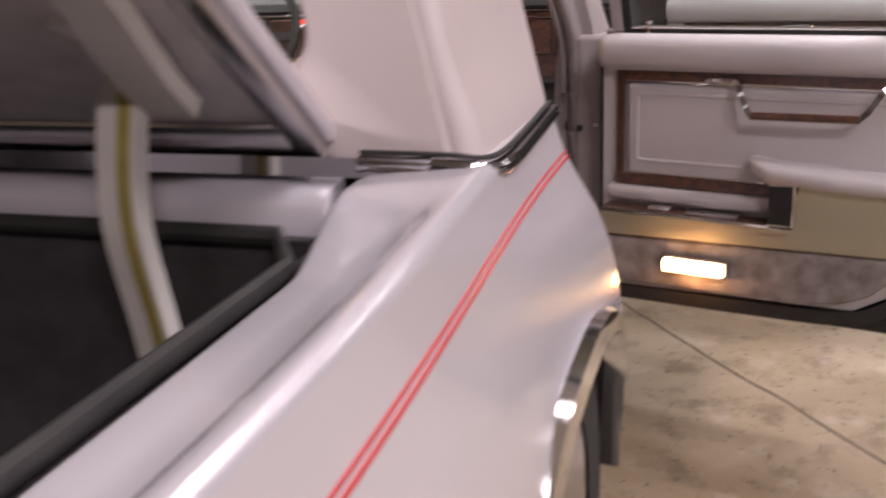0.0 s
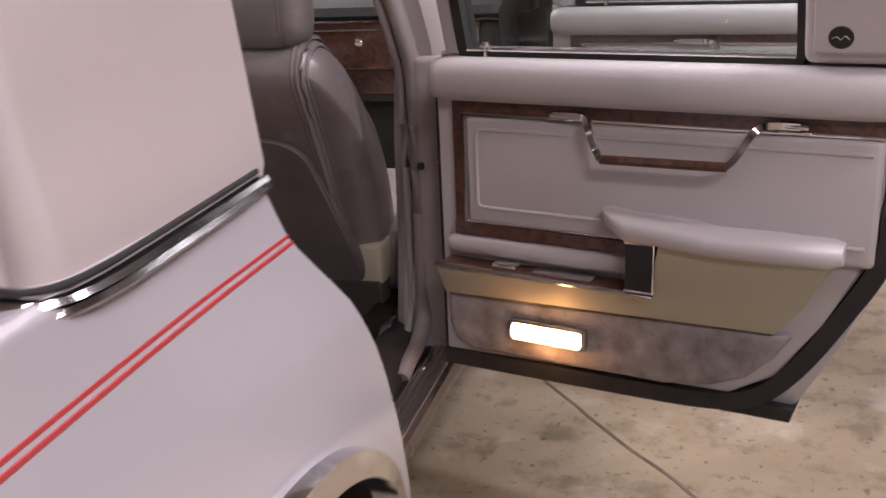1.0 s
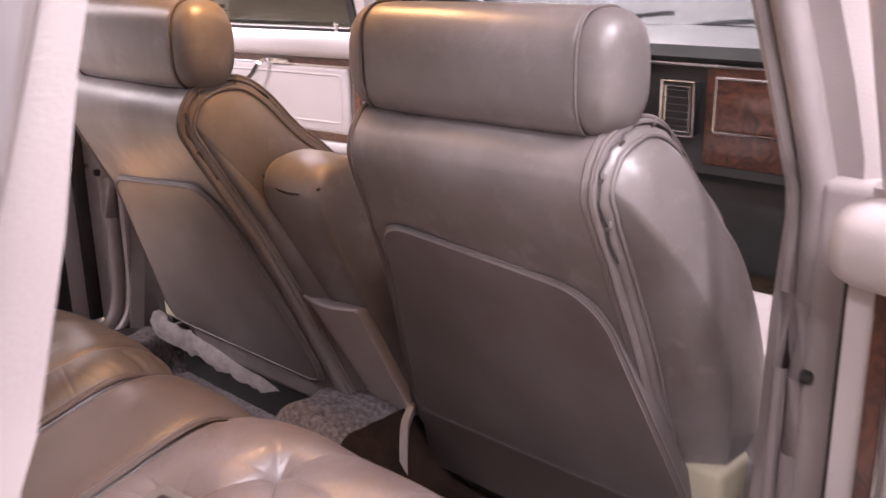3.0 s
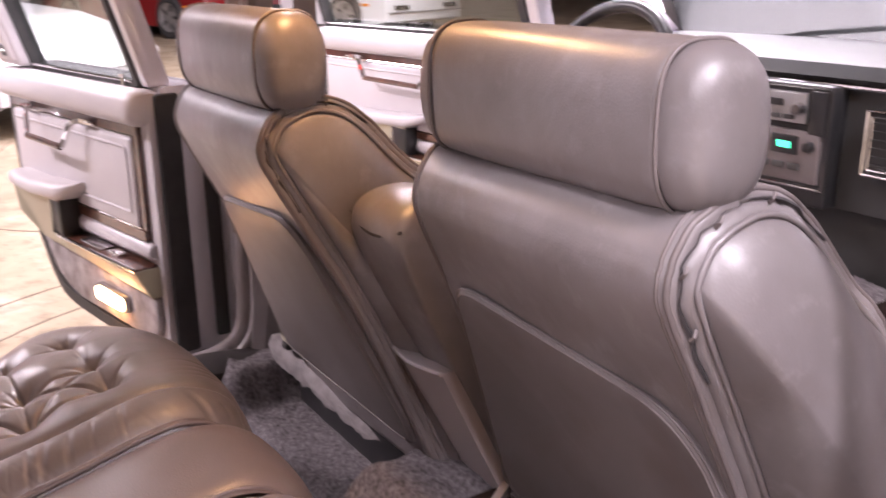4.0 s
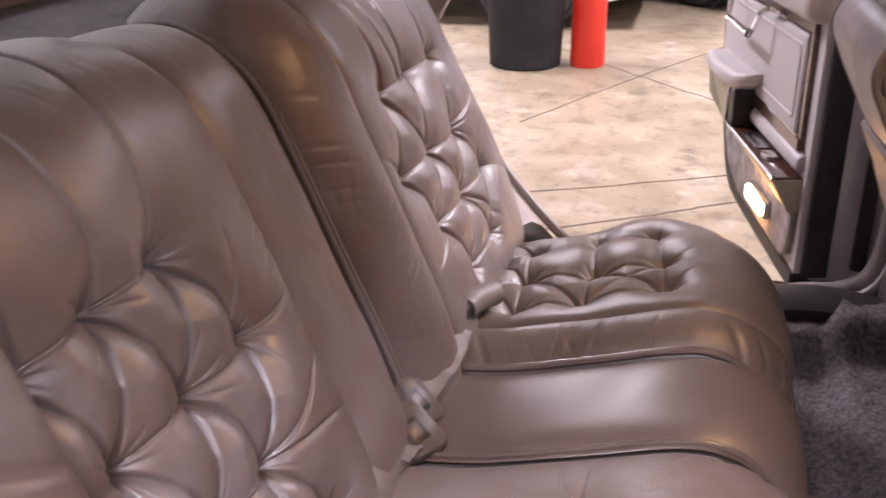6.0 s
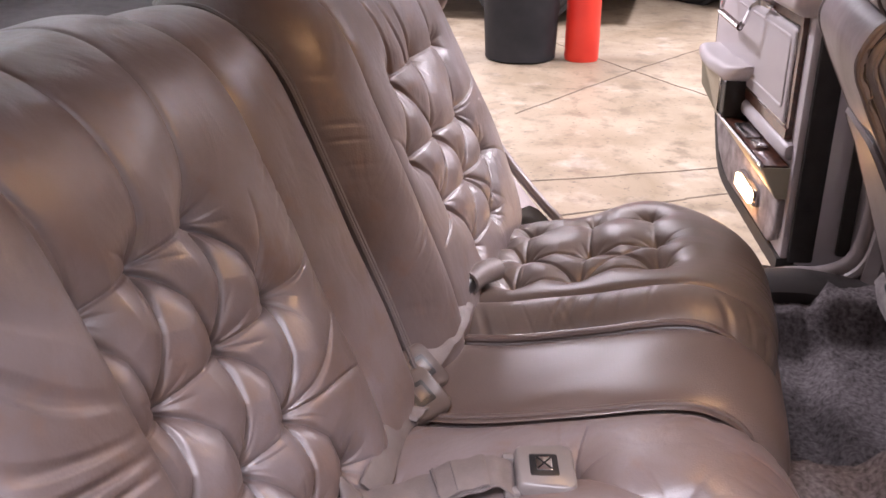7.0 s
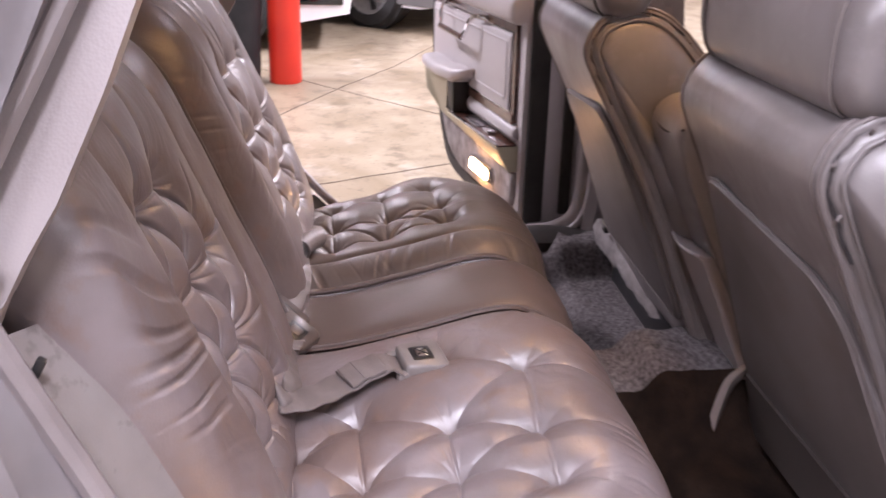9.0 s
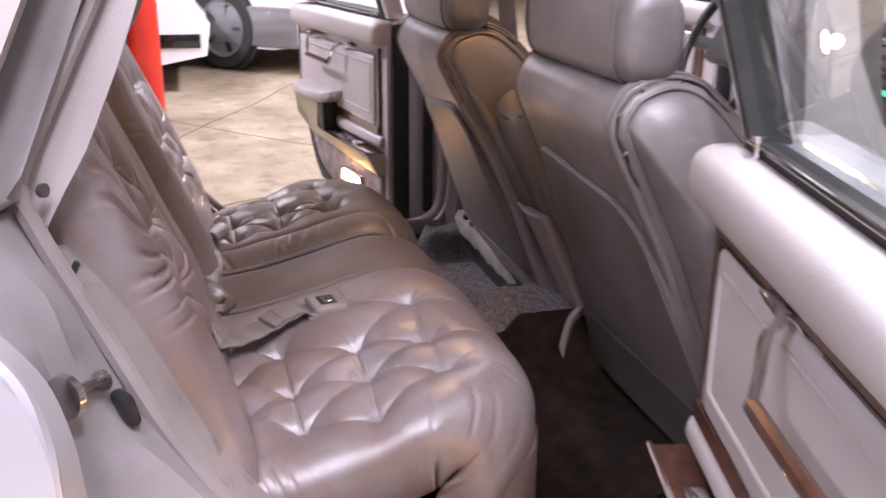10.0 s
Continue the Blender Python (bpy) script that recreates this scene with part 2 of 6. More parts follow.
def concrete():
    """Sealed concrete: broad stains, cloudy mid tones, dark specks and pale scuffs."""
    m = material("hall_concrete", (0.340, 0.282, 0.205), 0.44, second=(0.210, 0.163, 0.104), scale=2.2, warp=0.8, spread=0.20, grain=0.12, grain_scale=70, rough_var=0.14)
    nt = m.node_tree
    n, l = nt.nodes, nt.links
    b = n["Principled BSDF"]
    base = b.inputs["Base Color"].links[0].from_socket
    co = n.new("ShaderNodeTexCoord").outputs["Object"]
    for scale, detail, lo, hi, col, amount in ((9.0, 10, 0.52, 0.64, (0.120, 0.092, 0.060), 0.65), (38.0, 4, 0.60, 0.68, (0.07, 0.055, 0.04), 0.75), (5.0, 12, 0.56, 0.74, (0.52, 0.46, 0.39), 0.55), (110.0, 2, 0.66, 0.74, (0.10, 0.08, 0.06), 0.5)):
        t = n.new("ShaderNodeTexNoise")
        t.inputs["Scale"].default_value = scale
        t.inputs["Detail"].default_value = detail
        t.inputs["Roughness"].default_value = 0.62
        l.new(co, t.inputs["Vector"])
        r = n.new("ShaderNodeMapRange")
        r.inputs["From Min"].default_value, r.inputs["From Max"].default_value = lo, hi
        r.inputs["To Max"].default_value = amount
        l.new(t.outputs["Fac"], r.inputs["Value"])
        x = n.new("ShaderNodeMix")
        x.data_type = "RGBA"
        l.new(r.outputs["Result"], x.inputs["Factor"])
        l.new(base, x.inputs["A"])
        x.inputs["B"].default_value = (*col, 1)
        base = x.outputs["Result"]
    l.new(base, b.inputs["Base Color"])
    return m


CONCRETE = concrete()
GLASS = glass("window_glass", (0.80, 0.88, 0.85))
GLASS_DARK = material("dark_car_glass", (0.010, 0.012, 0.013), 0.06, coat=0.5)


# ---- building blocks ----
def thing(name, at, label, category, group="", kind=""):
    ob = new(name)
    ob.location = at
    ob.empty_display_size = 0.1
    tagged(ob, label, category, group, kind)
    return ob


def part(name, bm, mat, parent=None, label="", soft=40, normals=True):
    """Links a bmesh in world coordinates as one mesh object under its thing or part."""
    if normals:
        bmesh.ops.recalc_face_normals(bm, faces=bm.faces)
    me = bpy.data.meshes.new(name)
    bm.to_mesh(me)
    bm.free()
    me.materials.append(mat)
    for p in me.polygons:
        p.use_smooth = True
    me.set_sharp_from_angle(angle=radians(soft))
    ob = new(name, me)
    if parent:
        ob.parent = parent
        if parent.type == "EMPTY":
            ob.matrix_parent_inverse = Matrix.Translation(parent.location).inverted()
    if label:
        ob["label"] = label
    return ob


def moved(bm, m):
    bm.transform(m)
    if m.determinant() < 0:
        bmesh.ops.reverse_faces(bm, faces=bm.faces)
    return bm


def box(x0, x1, y0, y1, z0, z1, r=0.0, seg=2):
    bm = bmesh.new()
    bmesh.ops.create_cube(bm, size=1)
    bm.transform(Matrix.Translation(((x0 + x1) / 2, (y0 + y1) / 2, (z0 + z1) / 2)) @ Matrix.Diagonal((abs(x1 - x0), abs(y1 - y0), abs(z1 - z0), 1)))
    if r:
        bmesh.ops.bevel(bm, geom=bm.edges[:], offset=r, segments=seg, profile=0.5, affect="EDGES", clamp_overlap=True)
    return bm


def merged(*bms):
    """Several meshes as one."""
    out = bmesh.new()
    for b in bms:
        me = bpy.data.meshes.new("joined")
        b.to_mesh(me)
        b.free()
        out.from_mesh(me)
        bpy.data.meshes.remove(me)
    return out


def loft(rings, closed=True, cap=True):
    bm = bmesh.new()
    vs = [[bm.verts.new(p) for p in r] for r in rings]
    n = len(rings[0])
    for a, b in zip(vs, vs[1:]):
        for i in range(n if closed else n - 1):
            j = (i + 1) % n
            bm.faces.new((a[i], a[j], b[j], b[i]))
    if cap and closed:
        bm.faces.new(vs[0])
        bm.faces.new(vs[-1])
    return bm


def prism(pts, axis, d0, d1, r=0.0, seg=2):
    """A flat outline pushed out along an axis: pts are (y, z), (x, z) or (x, y)."""
    def put(a, b, d):
        return {"x": (d, a, b), "y": (a, d, b), "z": (a, b, d)}[axis]
    bm = loft([[put(a, b, d0) for a, b in pts], [put(a, b, d1) for a, b in pts]])
    if r:
        rim = [e for e in bm.edges if len(e.link_faces) == 2 and any(len(f.verts) == len(pts) for f in e.link_faces)]
        bmesh.ops.bevel(bm, geom=rim, offset=r, segments=seg, profile=0.5, affect="EDGES", clamp_overlap=True)
    return bm


def rounded(pts, r, n=5):
    """The outline pts with its corners rounded."""
    out = []
    for i, p in enumerate(pts):
        p, a, b = Vector(p), Vector(pts[i - 1]), Vector(pts[(i + 1) % len(pts)])
        da, db = (a - p), (b - p)
        k = min(r, da.length * 0.45, db.length * 0.45)
        s, e = p + da.normalized() * k, p + db.normalized() * k
        for j in range(n + 1):
            t = j / n
            out.append(tuple(s * (1 - t) ** 2 + p * 2 * t * (1 - t) + e * t ** 2))
    return out


def smooth_path(pts, n=8):
    """A Catmull-Rom curve through pts."""
    P = [Vector(p) for p in pts]
    out = []
    for i in range(len(P) - 1):
        a, b, c, d = P[max(i - 1, 0)], P[i], P[i + 1], P[min(i + 2, len(P) - 1)]
        for j in range(n):
            t = j / n
            out.append(0.5 * (2 * b + (c - a) * t + (2 * a - 5 * b + 4 * c - d) * t * t + (3 * b - a - 3 * c + d) * t ** 3))
    out.append(P[-1])
    return out


def sweep(pts, section, closed=False, up=(0, 0, 1)):
    """A section of (side, up) offsets drawn along a path."""
    P = [Vector(p) for p in pts]
    rings = []
    for i, p in enumerate(P):
        a = P[i - 1] if (i or closed) else P[i]
        b = P[(i + 1) % len(P)] if (i < len(P) - 1 or closed) else P[i]
        t = (b - a).normalized()
        side = t.cross(Vector(up))
        if side.length < 1e-4:
            side = t.cross(Vector((0, 1, 0)))
        side.normalize()
        u = side.cross(t)
        rings.append([p + side * s + u * h for s, h in section])
    if closed:
        rings.append(rings[0])
    return loft(rings, cap=not closed)


def disc(r, n=10):
    return [(r * math.cos(2 * math.pi * i / n), r * math.sin(2 * math.pi * i / n)) for i in range(n)]


def rod(pts, r, n=8, smooth=0, closed=False, up=(0, 0, 1)):
    return sweep(smooth_path(pts, smooth) if smooth else pts, disc(r, n), closed, up)


def strip(pts, w, h, smooth=0, up=(0, 0, 1)):
    return sweep(smooth_path(pts, smooth) if smooth else pts, [(-w / 2, -h / 2), (w / 2, -h / 2), (w / 2, h / 2), (-w / 2, h / 2)], up=up)


def super_ring(n, a, b, p):
    out = []
    for i in range(n):
        t = 2 * math.pi * i / n
        c, s = math.cos(t), math.sin(t)
        out.append((a * math.copysign(abs(c) ** (2 / p), c), b * math.copysign(abs(s) ** (2 / p), s)))
    return out


def turned(profile, n=28):
    """A shape turned about the z axis: profile of (radius, z)."""
    return loft([[(r * math.cos(2 * math.pi * i / n), r * math.sin(2 * math.pi * i / n), z) for i in range(n)] for r, z in profile], cap=profile[0][0] < 1e-6)


def smoothstep(t):
    t = np.clip(t, 0, 1)
    return t * t * (3 - 2 * t)


def pad(profile, x0, x1, thick, buttons, nu=90, nv=110, button_depth=0.036, seed=1, fold=0.0, edge=0.16, runs=(), corner=(0.0, 0.2), rows=0.13, bow=-1, deep=1.0, rays=(), roll=None, gather=0.0, taper=0.0, top_fold=0.0, droop=(0.0, 0.15), crisp=1.0, puff=1.0, valley_width=0.017, pitch=1.0, slant=0.30, wall=0.045):
    """An upholstered pad: a (y, z) profile swept from x0 to x1 and puffed up by thick. It is drawn in at buttons of (x, way along the profile),
    with bowed pleats between the rows of buttons and straight creases along them. runs: long creases from a button to the top; rays: creases from a
    button to the edge; roll: a puffed roll along the edge (x of its groove, width, rise); gather: small folds across the roll."""
    rng = np.random.default_rng(seed)
    path = smooth_path([(y, z, 0) for y, z in profile], 10)
    P = np.array([(p[0], p[1]) for p in path])
    d = np.r_[0, np.cumsum(np.hypot(*np.diff(P, axis=0).T))]
    s = np.linspace(0, d[-1], nv)
    py, pz = np.interp(s, d, P[:, 0]), np.interp(s, d, P[:, 1])
    ty, tz = np.gradient(py), np.gradient(pz)
    ln = np.hypot(ty, tz)
    ny, nz = -tz / ln, ty / ln
    if nz.mean() < 0 or (abs(nz.mean()) < 0.3 and ny.mean() < 0):
        ny, nz = -ny, -nz
    lo, hi = min(x0, x1), max(x0, x1)
    x = np.linspace(lo, hi, nu)
    X, S = np.meshgrid(x, s, indexing="ij")
    u = np.abs(2 * (X - lo) / (hi - lo) - 1)
    v = np.abs(2 * S / s[-1] - 1)
    H = thick * (1 - u ** 5) ** 0.5 * (1 - v ** 7) ** 0.5
    mound = np.clip(H / thick, 0, 1)

    def line(p, q, bend, shift=0.0):
        """Way along a bowed crease from p to q, and the signed distance from it."""
        p, q = np.asarray(p, float), np.asarray(q, float)
        gap = np.hypot(*(q - p))
        e = (q - p) / gap
        n = np.array((-e[1], e[0]))
        if n[0] * bow < 0:
            n = -n
        k = ((X - p[0]) * e[0] + (S - p[1]) * e[1]) / gap
        r = (X - p[0]) * n[0] + (S - p[1]) * n[1] - bend * np.sin(math.pi * np.clip(k, 0, 1)) - shift
        return k, r, gap

    if buttons:
        B = np.array(buttons, float) + rng.uniform(-0.004, 0.004, (len(buttons), 2))
        dip = np.zeros_like(X)
        for bx, bs in B:
            r = np.hypot(X - bx, S - bs)
            dip = np.maximum(dip, 0.66 * np.exp(-(r / 0.027) ** 1.25) + 0.34 * np.exp(-r / 0.0075))
        crease, clear = np.zeros_like(X), np.ones_like(X)
        for i in range(len(B)):
            for j in range(i):
                p, q = (B[i], B[j]) if B[i][1] > B[j][1] else (B[j], B[i])
                gap, rise = np.hypot(*(p - q)), abs(p[1] - q[1])
                if rise < 0.03 and gap < rows:
                    k, r, gap = line(p, q, 0.003 * rng.uniform(-1, 1))
                    w = np.where(r > 0, 0.0011, 0.0026)
                    amp = (0.0042 + 0.0075 * np.abs(2 * k - 1) ** 1.4) * deep
                    broad = 0.0060
                elif rise >= 0.03 and gap < 0.145:
                    k, r, gap = line(p, q, 0.003 + 0.005 * rng.random())
                    w = np.where(r > 0, 0.0012, 0.0055)
                    amp = (0.0048 + 0.0100 * np.abs(2 * k - 1) ** 1.2) * deep
                    broad = 0.0085
                else:
                    continue
                inside = (k > 0) & (k < 1)
                crease = np.maximum(crease, np.where(inside, crisp * amp * np.exp(-np.abs(r) / w), 0))
                fade = np.clip(1 - np.abs(2 * np.clip(k, -0.5, 1.5) - 1) + 0.35, 0, 1)
                clear = clear * (1 - 0.7 * fade * (broad / 0.0085) * np.exp(-(r / valley_width) ** 2))
        for bx, bs in B:
            turn = rng.uniform(0, 6)
            for a in range(9):
                a = turn + a * math.pi / 4.5 + rng.uniform(-0.2, 0.2)
                q = (bx + rng.uniform(0.030, 0.060) * math.cos(a), bs + rng.uniform(0.030, 0.060) * math.sin(a))
                k, r, gap = line((bx, bs), q, 0.003 * rng.uniform(-1, 1))
                amp = 0.0060 * deep * np.clip(1 - k, 0, 1) ** 1.2
                crease = np.maximum(crease, np.where((k > 0) & (k < 1), amp * np.exp(-np.abs(r) / np.where(r > 0, 0.0014, 0.0030)), 0))
        for bx, bs, ex, es in rays:
            k, r, gap = line((bx, bs), (ex, es), 0.005)
            amp = 0.0085 * deep * np.clip(1 - k, 0, 1) ** 0.7
            crease = np.maximum(crease, np.where((k > 0) & (k < 1), amp * np.exp(-np.abs(r) / np.where(r > 0, 0.0015, 0.0048)), 0))
        for rx, r0, r1 in runs:
            k = np.clip((S - r0) / (r1 - r0), 0, 1)
            off = X - rx - 0.020 * np.sin(2.6 * k + rx * 9)
            fade = np.clip(1 - k, 0, 1) * ((S - r0) * (r1 - r0) > 0)
            crease = np.maximum(crease, (np.exp(-np.abs(off) / np.where(off * bow > 0, 0.0020, 0.0075)) * 0.0062 + np.exp(-(off / 0.028) ** 2) * 0.0018) * fade ** 0.6)
            for side in (-0.016, 0.019):
                o2 = off - side * (0.4 + 0.6 * k)
                crease = np.maximum(crease, np.exp(-np.abs(o2) / 0.0030) * 0.0034 * np.clip(0.75 - k, 0, 1) ** 0.8 * ((S - r0) * (r1 - r0) > 0.002))
        H = H - (button_depth * dip + 0.012 * deep * puff * (1 - clear) * (1 - 0.7 * dip) + crease) * mound

    def gathers(q, ph):
        w = np.sin(q * 290 + ph[0] + 2.6 * np.sin(q * 43 + ph[1])) + 0.8 * np.sin(q * 170 + ph[2] + 2.1 * np.sin(q * 67))
        return -np.clip(w - 0.55, 0, 1.2) * 1.8 * np.clip(0.5 + 0.9 * np.sin(q * 21 + ph[3]), 0, 1)

    if fold:
        for near, ph in ((X - lo, rng.uniform(0, 6, 4)), (hi - X, rng.uniform(0, 6, 4))):
            H = H + fold * gathers(S + 0.45 * near, ph) * np.exp(-((near - edge * 0.11) / (edge * 0.13)) ** 2) * np.clip(1 - v ** 6, 0, 1)
    if top_fold:
        H = H + top_fold * gathers(X + 0.3 * (s[-1] - S), rng.uniform(0, 6, 4)) * np.exp(-((s[-1] - S - 0.075) / 0.032) ** 2) * np.clip(1 - u ** 6, 0, 1)
    if roll:
        gx, width, rise = roll
        t = np.clip((X - gx) / width, 0, 1)
        H = H + rise * np.sin(math.pi * t) ** 0.7 * mound - 0.010 * np.exp(-np.abs(X - gx) / 0.006) * mound
    if gather:
        gx, width, rise = roll or (lo, hi - lo, 0)
        t = np.clip((X - gx) / width, 0, 1)
        q = S + slant * np.abs(X - gx) + 0.012 * np.sin(S * 31 + seed) + 0.10 * (X - gx) * np.sin(S * 23 + 2 * seed)
        q = q * pitch
        w = np.sin(q * 300 + 2.6 * np.sin(q * 41 + seed)) + 0.8 * np.sin(q * 171 + 2.1 * np.sin(q * 63 + 2 * seed))
        H = H - gather * np.clip(w - 0.35, 0, 1.3) * np.clip(0.45 + 0.9 * np.sin(q * 19 + seed), 0.05, 1) * np.exp(-((t - (0.45 if roll else 0.62)) / 0.30) ** 2) * ((X - gx) * width > 0)
    rough = np.sin(X * 23 + seed) * np.sin(S * 19 + 2 * seed) + 0.5 * np.sin(X * 41 + S * 37 + seed)
    H = H + 0.0014 * rough * mound
    Y, Z = py + ny * H, pz + nz * H
    Y = Y - corner[0] * np.clip((X - hi + corner[1]) / corner[1], 0, 1) ** 2.2 * smoothstep((S / s[-1] - 0.35) / 0.5)
    Z = Z - droop[0] * np.clip((X - hi + droop[1]) / droop[1], 0, 1) ** 2
    X = X - taper * smoothstep((Z - 0.56) / 0.32) * np.clip((X - lo) / (hi - lo), 0, 1) ** 2
    bm = bmesh.new()
    g = [[bm.verts.new((X[i, j], Y[i, j], Z[i, j])) for j in range(nv)] for i in range(nu)]
    for i in range(nu - 1):
        for j in range(nv - 1):
            bm.faces.new((g[i][j], g[i + 1][j], g[i + 1][j + 1], g[i][j + 1]))
    rim = [g[i][0] for i in range(nu)] + [g[-1][j] for j in range(1, nv)] + [g[i][-1] for i in range(nu - 2, -1, -1)] + [g[0][j] for j in range(nv - 2, 0, -1)]
    ix = {v: (i, j) for i, row in enumerate(g) for j, v in enumerate(row)}
    low = [bm.verts.new((X[ix[v]], Y[ix[v]] - ny[ix[v][1]] * wall, Z[ix[v]] - nz[ix[v][1]] * wall)) for v in rim]
    for k in range(len(rim)):
        q = (k + 1) % len(rim)
        bm.faces.new((rim[k], low[k], low[q], rim[q]))
    bm.faces.new(low)
    return bm


# ---- the hall ----
fl = box(-26, 16, -16, 26, -0.25, 0.0)
tagged(part("floor", fl, CONCRETE), "stained cream concrete hall floor with worn patches", "floor", kind="structure")
for nm, q in (("wall_west", (-26.3, -26, -16.3, 26.3)), ("wall_east", (16, 16.3, -16.3, 26.3)), ("wall_south", (-26, 16, -16.3, -16)), ("wall_north", (-26, 16, 26, 26.3))):
    tagged(part(nm, box(*q, -0.25, 5.0), WALL_DARK if nm in ("wall_north", "wall_east") else WALL), "plain dark hall wall" if nm in ("wall_north", "wall_east") else "plain painted hall wall", "wall", kind="structure")
tagged(part("ceiling", box(-26.3, 16.3, -16.3, 26.3, 5.0, 5.2), WALL), "plain pale hall ceiling", "ceiling", kind="structure")
JOINTS = (((0.62, 0.95), (0.99, 0.457), (1.305, 0.077), (2.4, -1.3)), ((-1.70, -1.5), (-2.09, -0.59), (-2.26, -0.237), (-2.5, 0.25)), ((-1.5, -0.95), (-1.96, -0.21), (-2.08, -0.035), (-2.6, 0.95)),
          ((-2.9, -0.85), (-3.85, -0.415), (-4.709, 0.008), (-6.1, 0.55)), ((-3.0, 0.35), (-3.43, -0.061), (-3.85, -0.415), (-4.6, -1.0)))
for j in JOINTS:
    line = smooth_path([(x, y, 0.0005) for x, y in j], 10)
    line = [p + Vector((noise.noise(p * 7) * 0.012, noise.noise(p * 7 + Vector((9, 0, 0))) * 0.012, 0)) for p in line]
    tagged(part("floor_joint", strip(line, 0.008, 0.003), JOINT), "thin dark crack joint in the concrete floor", "floor joint", kind="structure")

for lx, ly, le, lc in LAMPS:
    f = thing("ceiling_light", (lx, ly, 4.62), "white fluorescent fixture on the hall ceiling", "ceiling light", "hall ceiling lights")
    part("housing", box(lx - 1.25, lx + 1.25, ly - 0.3, ly + 0.3, 4.62, 5.0, 0.02), FIXTURE, f)

# ---- the car: outer body ----
car = thing("car", (CX, -0.3, 0.0), "silver-white sedan, padded vinyl roof, doors and boot open", "car")
FLIP = Matrix.Translation((2 * CX, 0, 0)) @ Matrix.Diagonal((-1, 1, 1, 1))
SIDES = (("", Matrix.Identity(4)), ("", FLIP))


def lean(z):
    """How far the upper body has leaned in at height z."""
    return 0.34 * max(z - 0.85, 0)


AX, AZ, AW, AH = -0.975, 0.285, 0.365, 0.335      # rear axle and wheel arch


def arch_way(y, z):
    return (abs((y - AX) / AW) ** 2.5 + abs((z - AZ) / AH) ** 2.5) ** 0.4
EDGE_Z = (0.20, 0.42, 0.50, 0.585, 0.658, 0.707, 0.751, 0.801, 0.859, 0.90)
EDGE_Y = (-0.52, -0.57, -0.60, -0.620, -0.627, -0.644, -0.680, -0.721, -0.738, -0.74)


def quarter_panel():
    sec = [(0.80, 0.25), (0.868, 0.30), (0.893, 0.38), (0.903, 0.46), (0.905, 0.54), (0.898, 0.61), (0.884, 0.67), (0.866, 0.73), (0.851, 0.775), (0.840, 0.815), (0.833, 0.845), (0.830, 0.858), (0.824, 0.8635), (0.815, 0.865), (0.76, 0.861), (0.712, 0.856), (0.704, 0.853), (0.699, 0.845), (0.694, 0.82), (0.690, 0.775)]
    fine = [(p[0], p[1]) for p in smooth_path([(x, z, 0) for x, z in sec], 3)]
    n = 110
    bm = bmesh.new()
    rows = []
    for x, z in fine:
        y0 = float(np.interp(z, EDGE_Z, EDGE_Y)) if x > 0.80 else -0.76
        row = []
        for i in range(n):
            y = y0 + (-2.36 - y0) * i / (n - 1)
            out = 0.028 * float(smoothstep((-0.8 - y) / 0.8)) * (1 if x > 0.75 else 0.3)
            q = arch_way(y, z)
            zz = z - 0.046 * float(smoothstep((0.812 - x) / 0.055)) * float(smoothstep((-1.12 - y) / 0.14)) * (x < 0.812 and z > 0.76)
            yy = y
            if 0.84 < q < 1 and x > 0.8:
                yy, zz = AX + (y - AX) / q, AZ + (z - AZ) / q
            row.append(bm.verts.new((x + out - (0.10 * max(-y - 2.1, 0) if x > 0.7 else 0), yy, zz)))
        rows.append(row)
    for (x, z), a, b in zip(fine, rows, rows[1:]):
        for i in range(n - 1):
            c = (a[i].co + a[i + 1].co + b[i].co + b[i + 1].co) / 4
            if x > 0.8 and z < 0.75 and arch_way(c.y, c.z) < 0.965:
                continue
            bm.faces.new((a[i], b[i], b[i + 1], a[i + 1]))
    bmesh.ops.delete(bm, geom=[v for v in bm.verts if not v.link_faces], context="VERTS")
    return bm


def wheel(parent, x, y, side):
    m = Matrix.Translation((x, y, 0.315)) @ Matrix.Rotation(radians(90 * side), 4, "Y")
    w = part("wheel", moved(turned([(0.17, -0.10), (0.225, -0.10), (0.225, 0.06), (0.17, 0.04)]), m), SILVER, parent)
    part("tyre", moved(turned([(0.22, -0.105), (0.29, -0.11), (0.315, -0.085), (0.322, -0.05), (0.322, 0.05), (0.315, 0.085), (0.29, 0.11), (0.22, 0.105)]), m), TYRE, w, "black rubber tyre")
    part("rim", moved(turned([(0.02, 0.075), (0.07, 0.085), (0.10, 0.055), (0.19, 0.06), (0.222, 0.10), (0.222, 0.06), (0.02, 0.05)]), m), CHROME_DULL, w, "bright wheel cover")


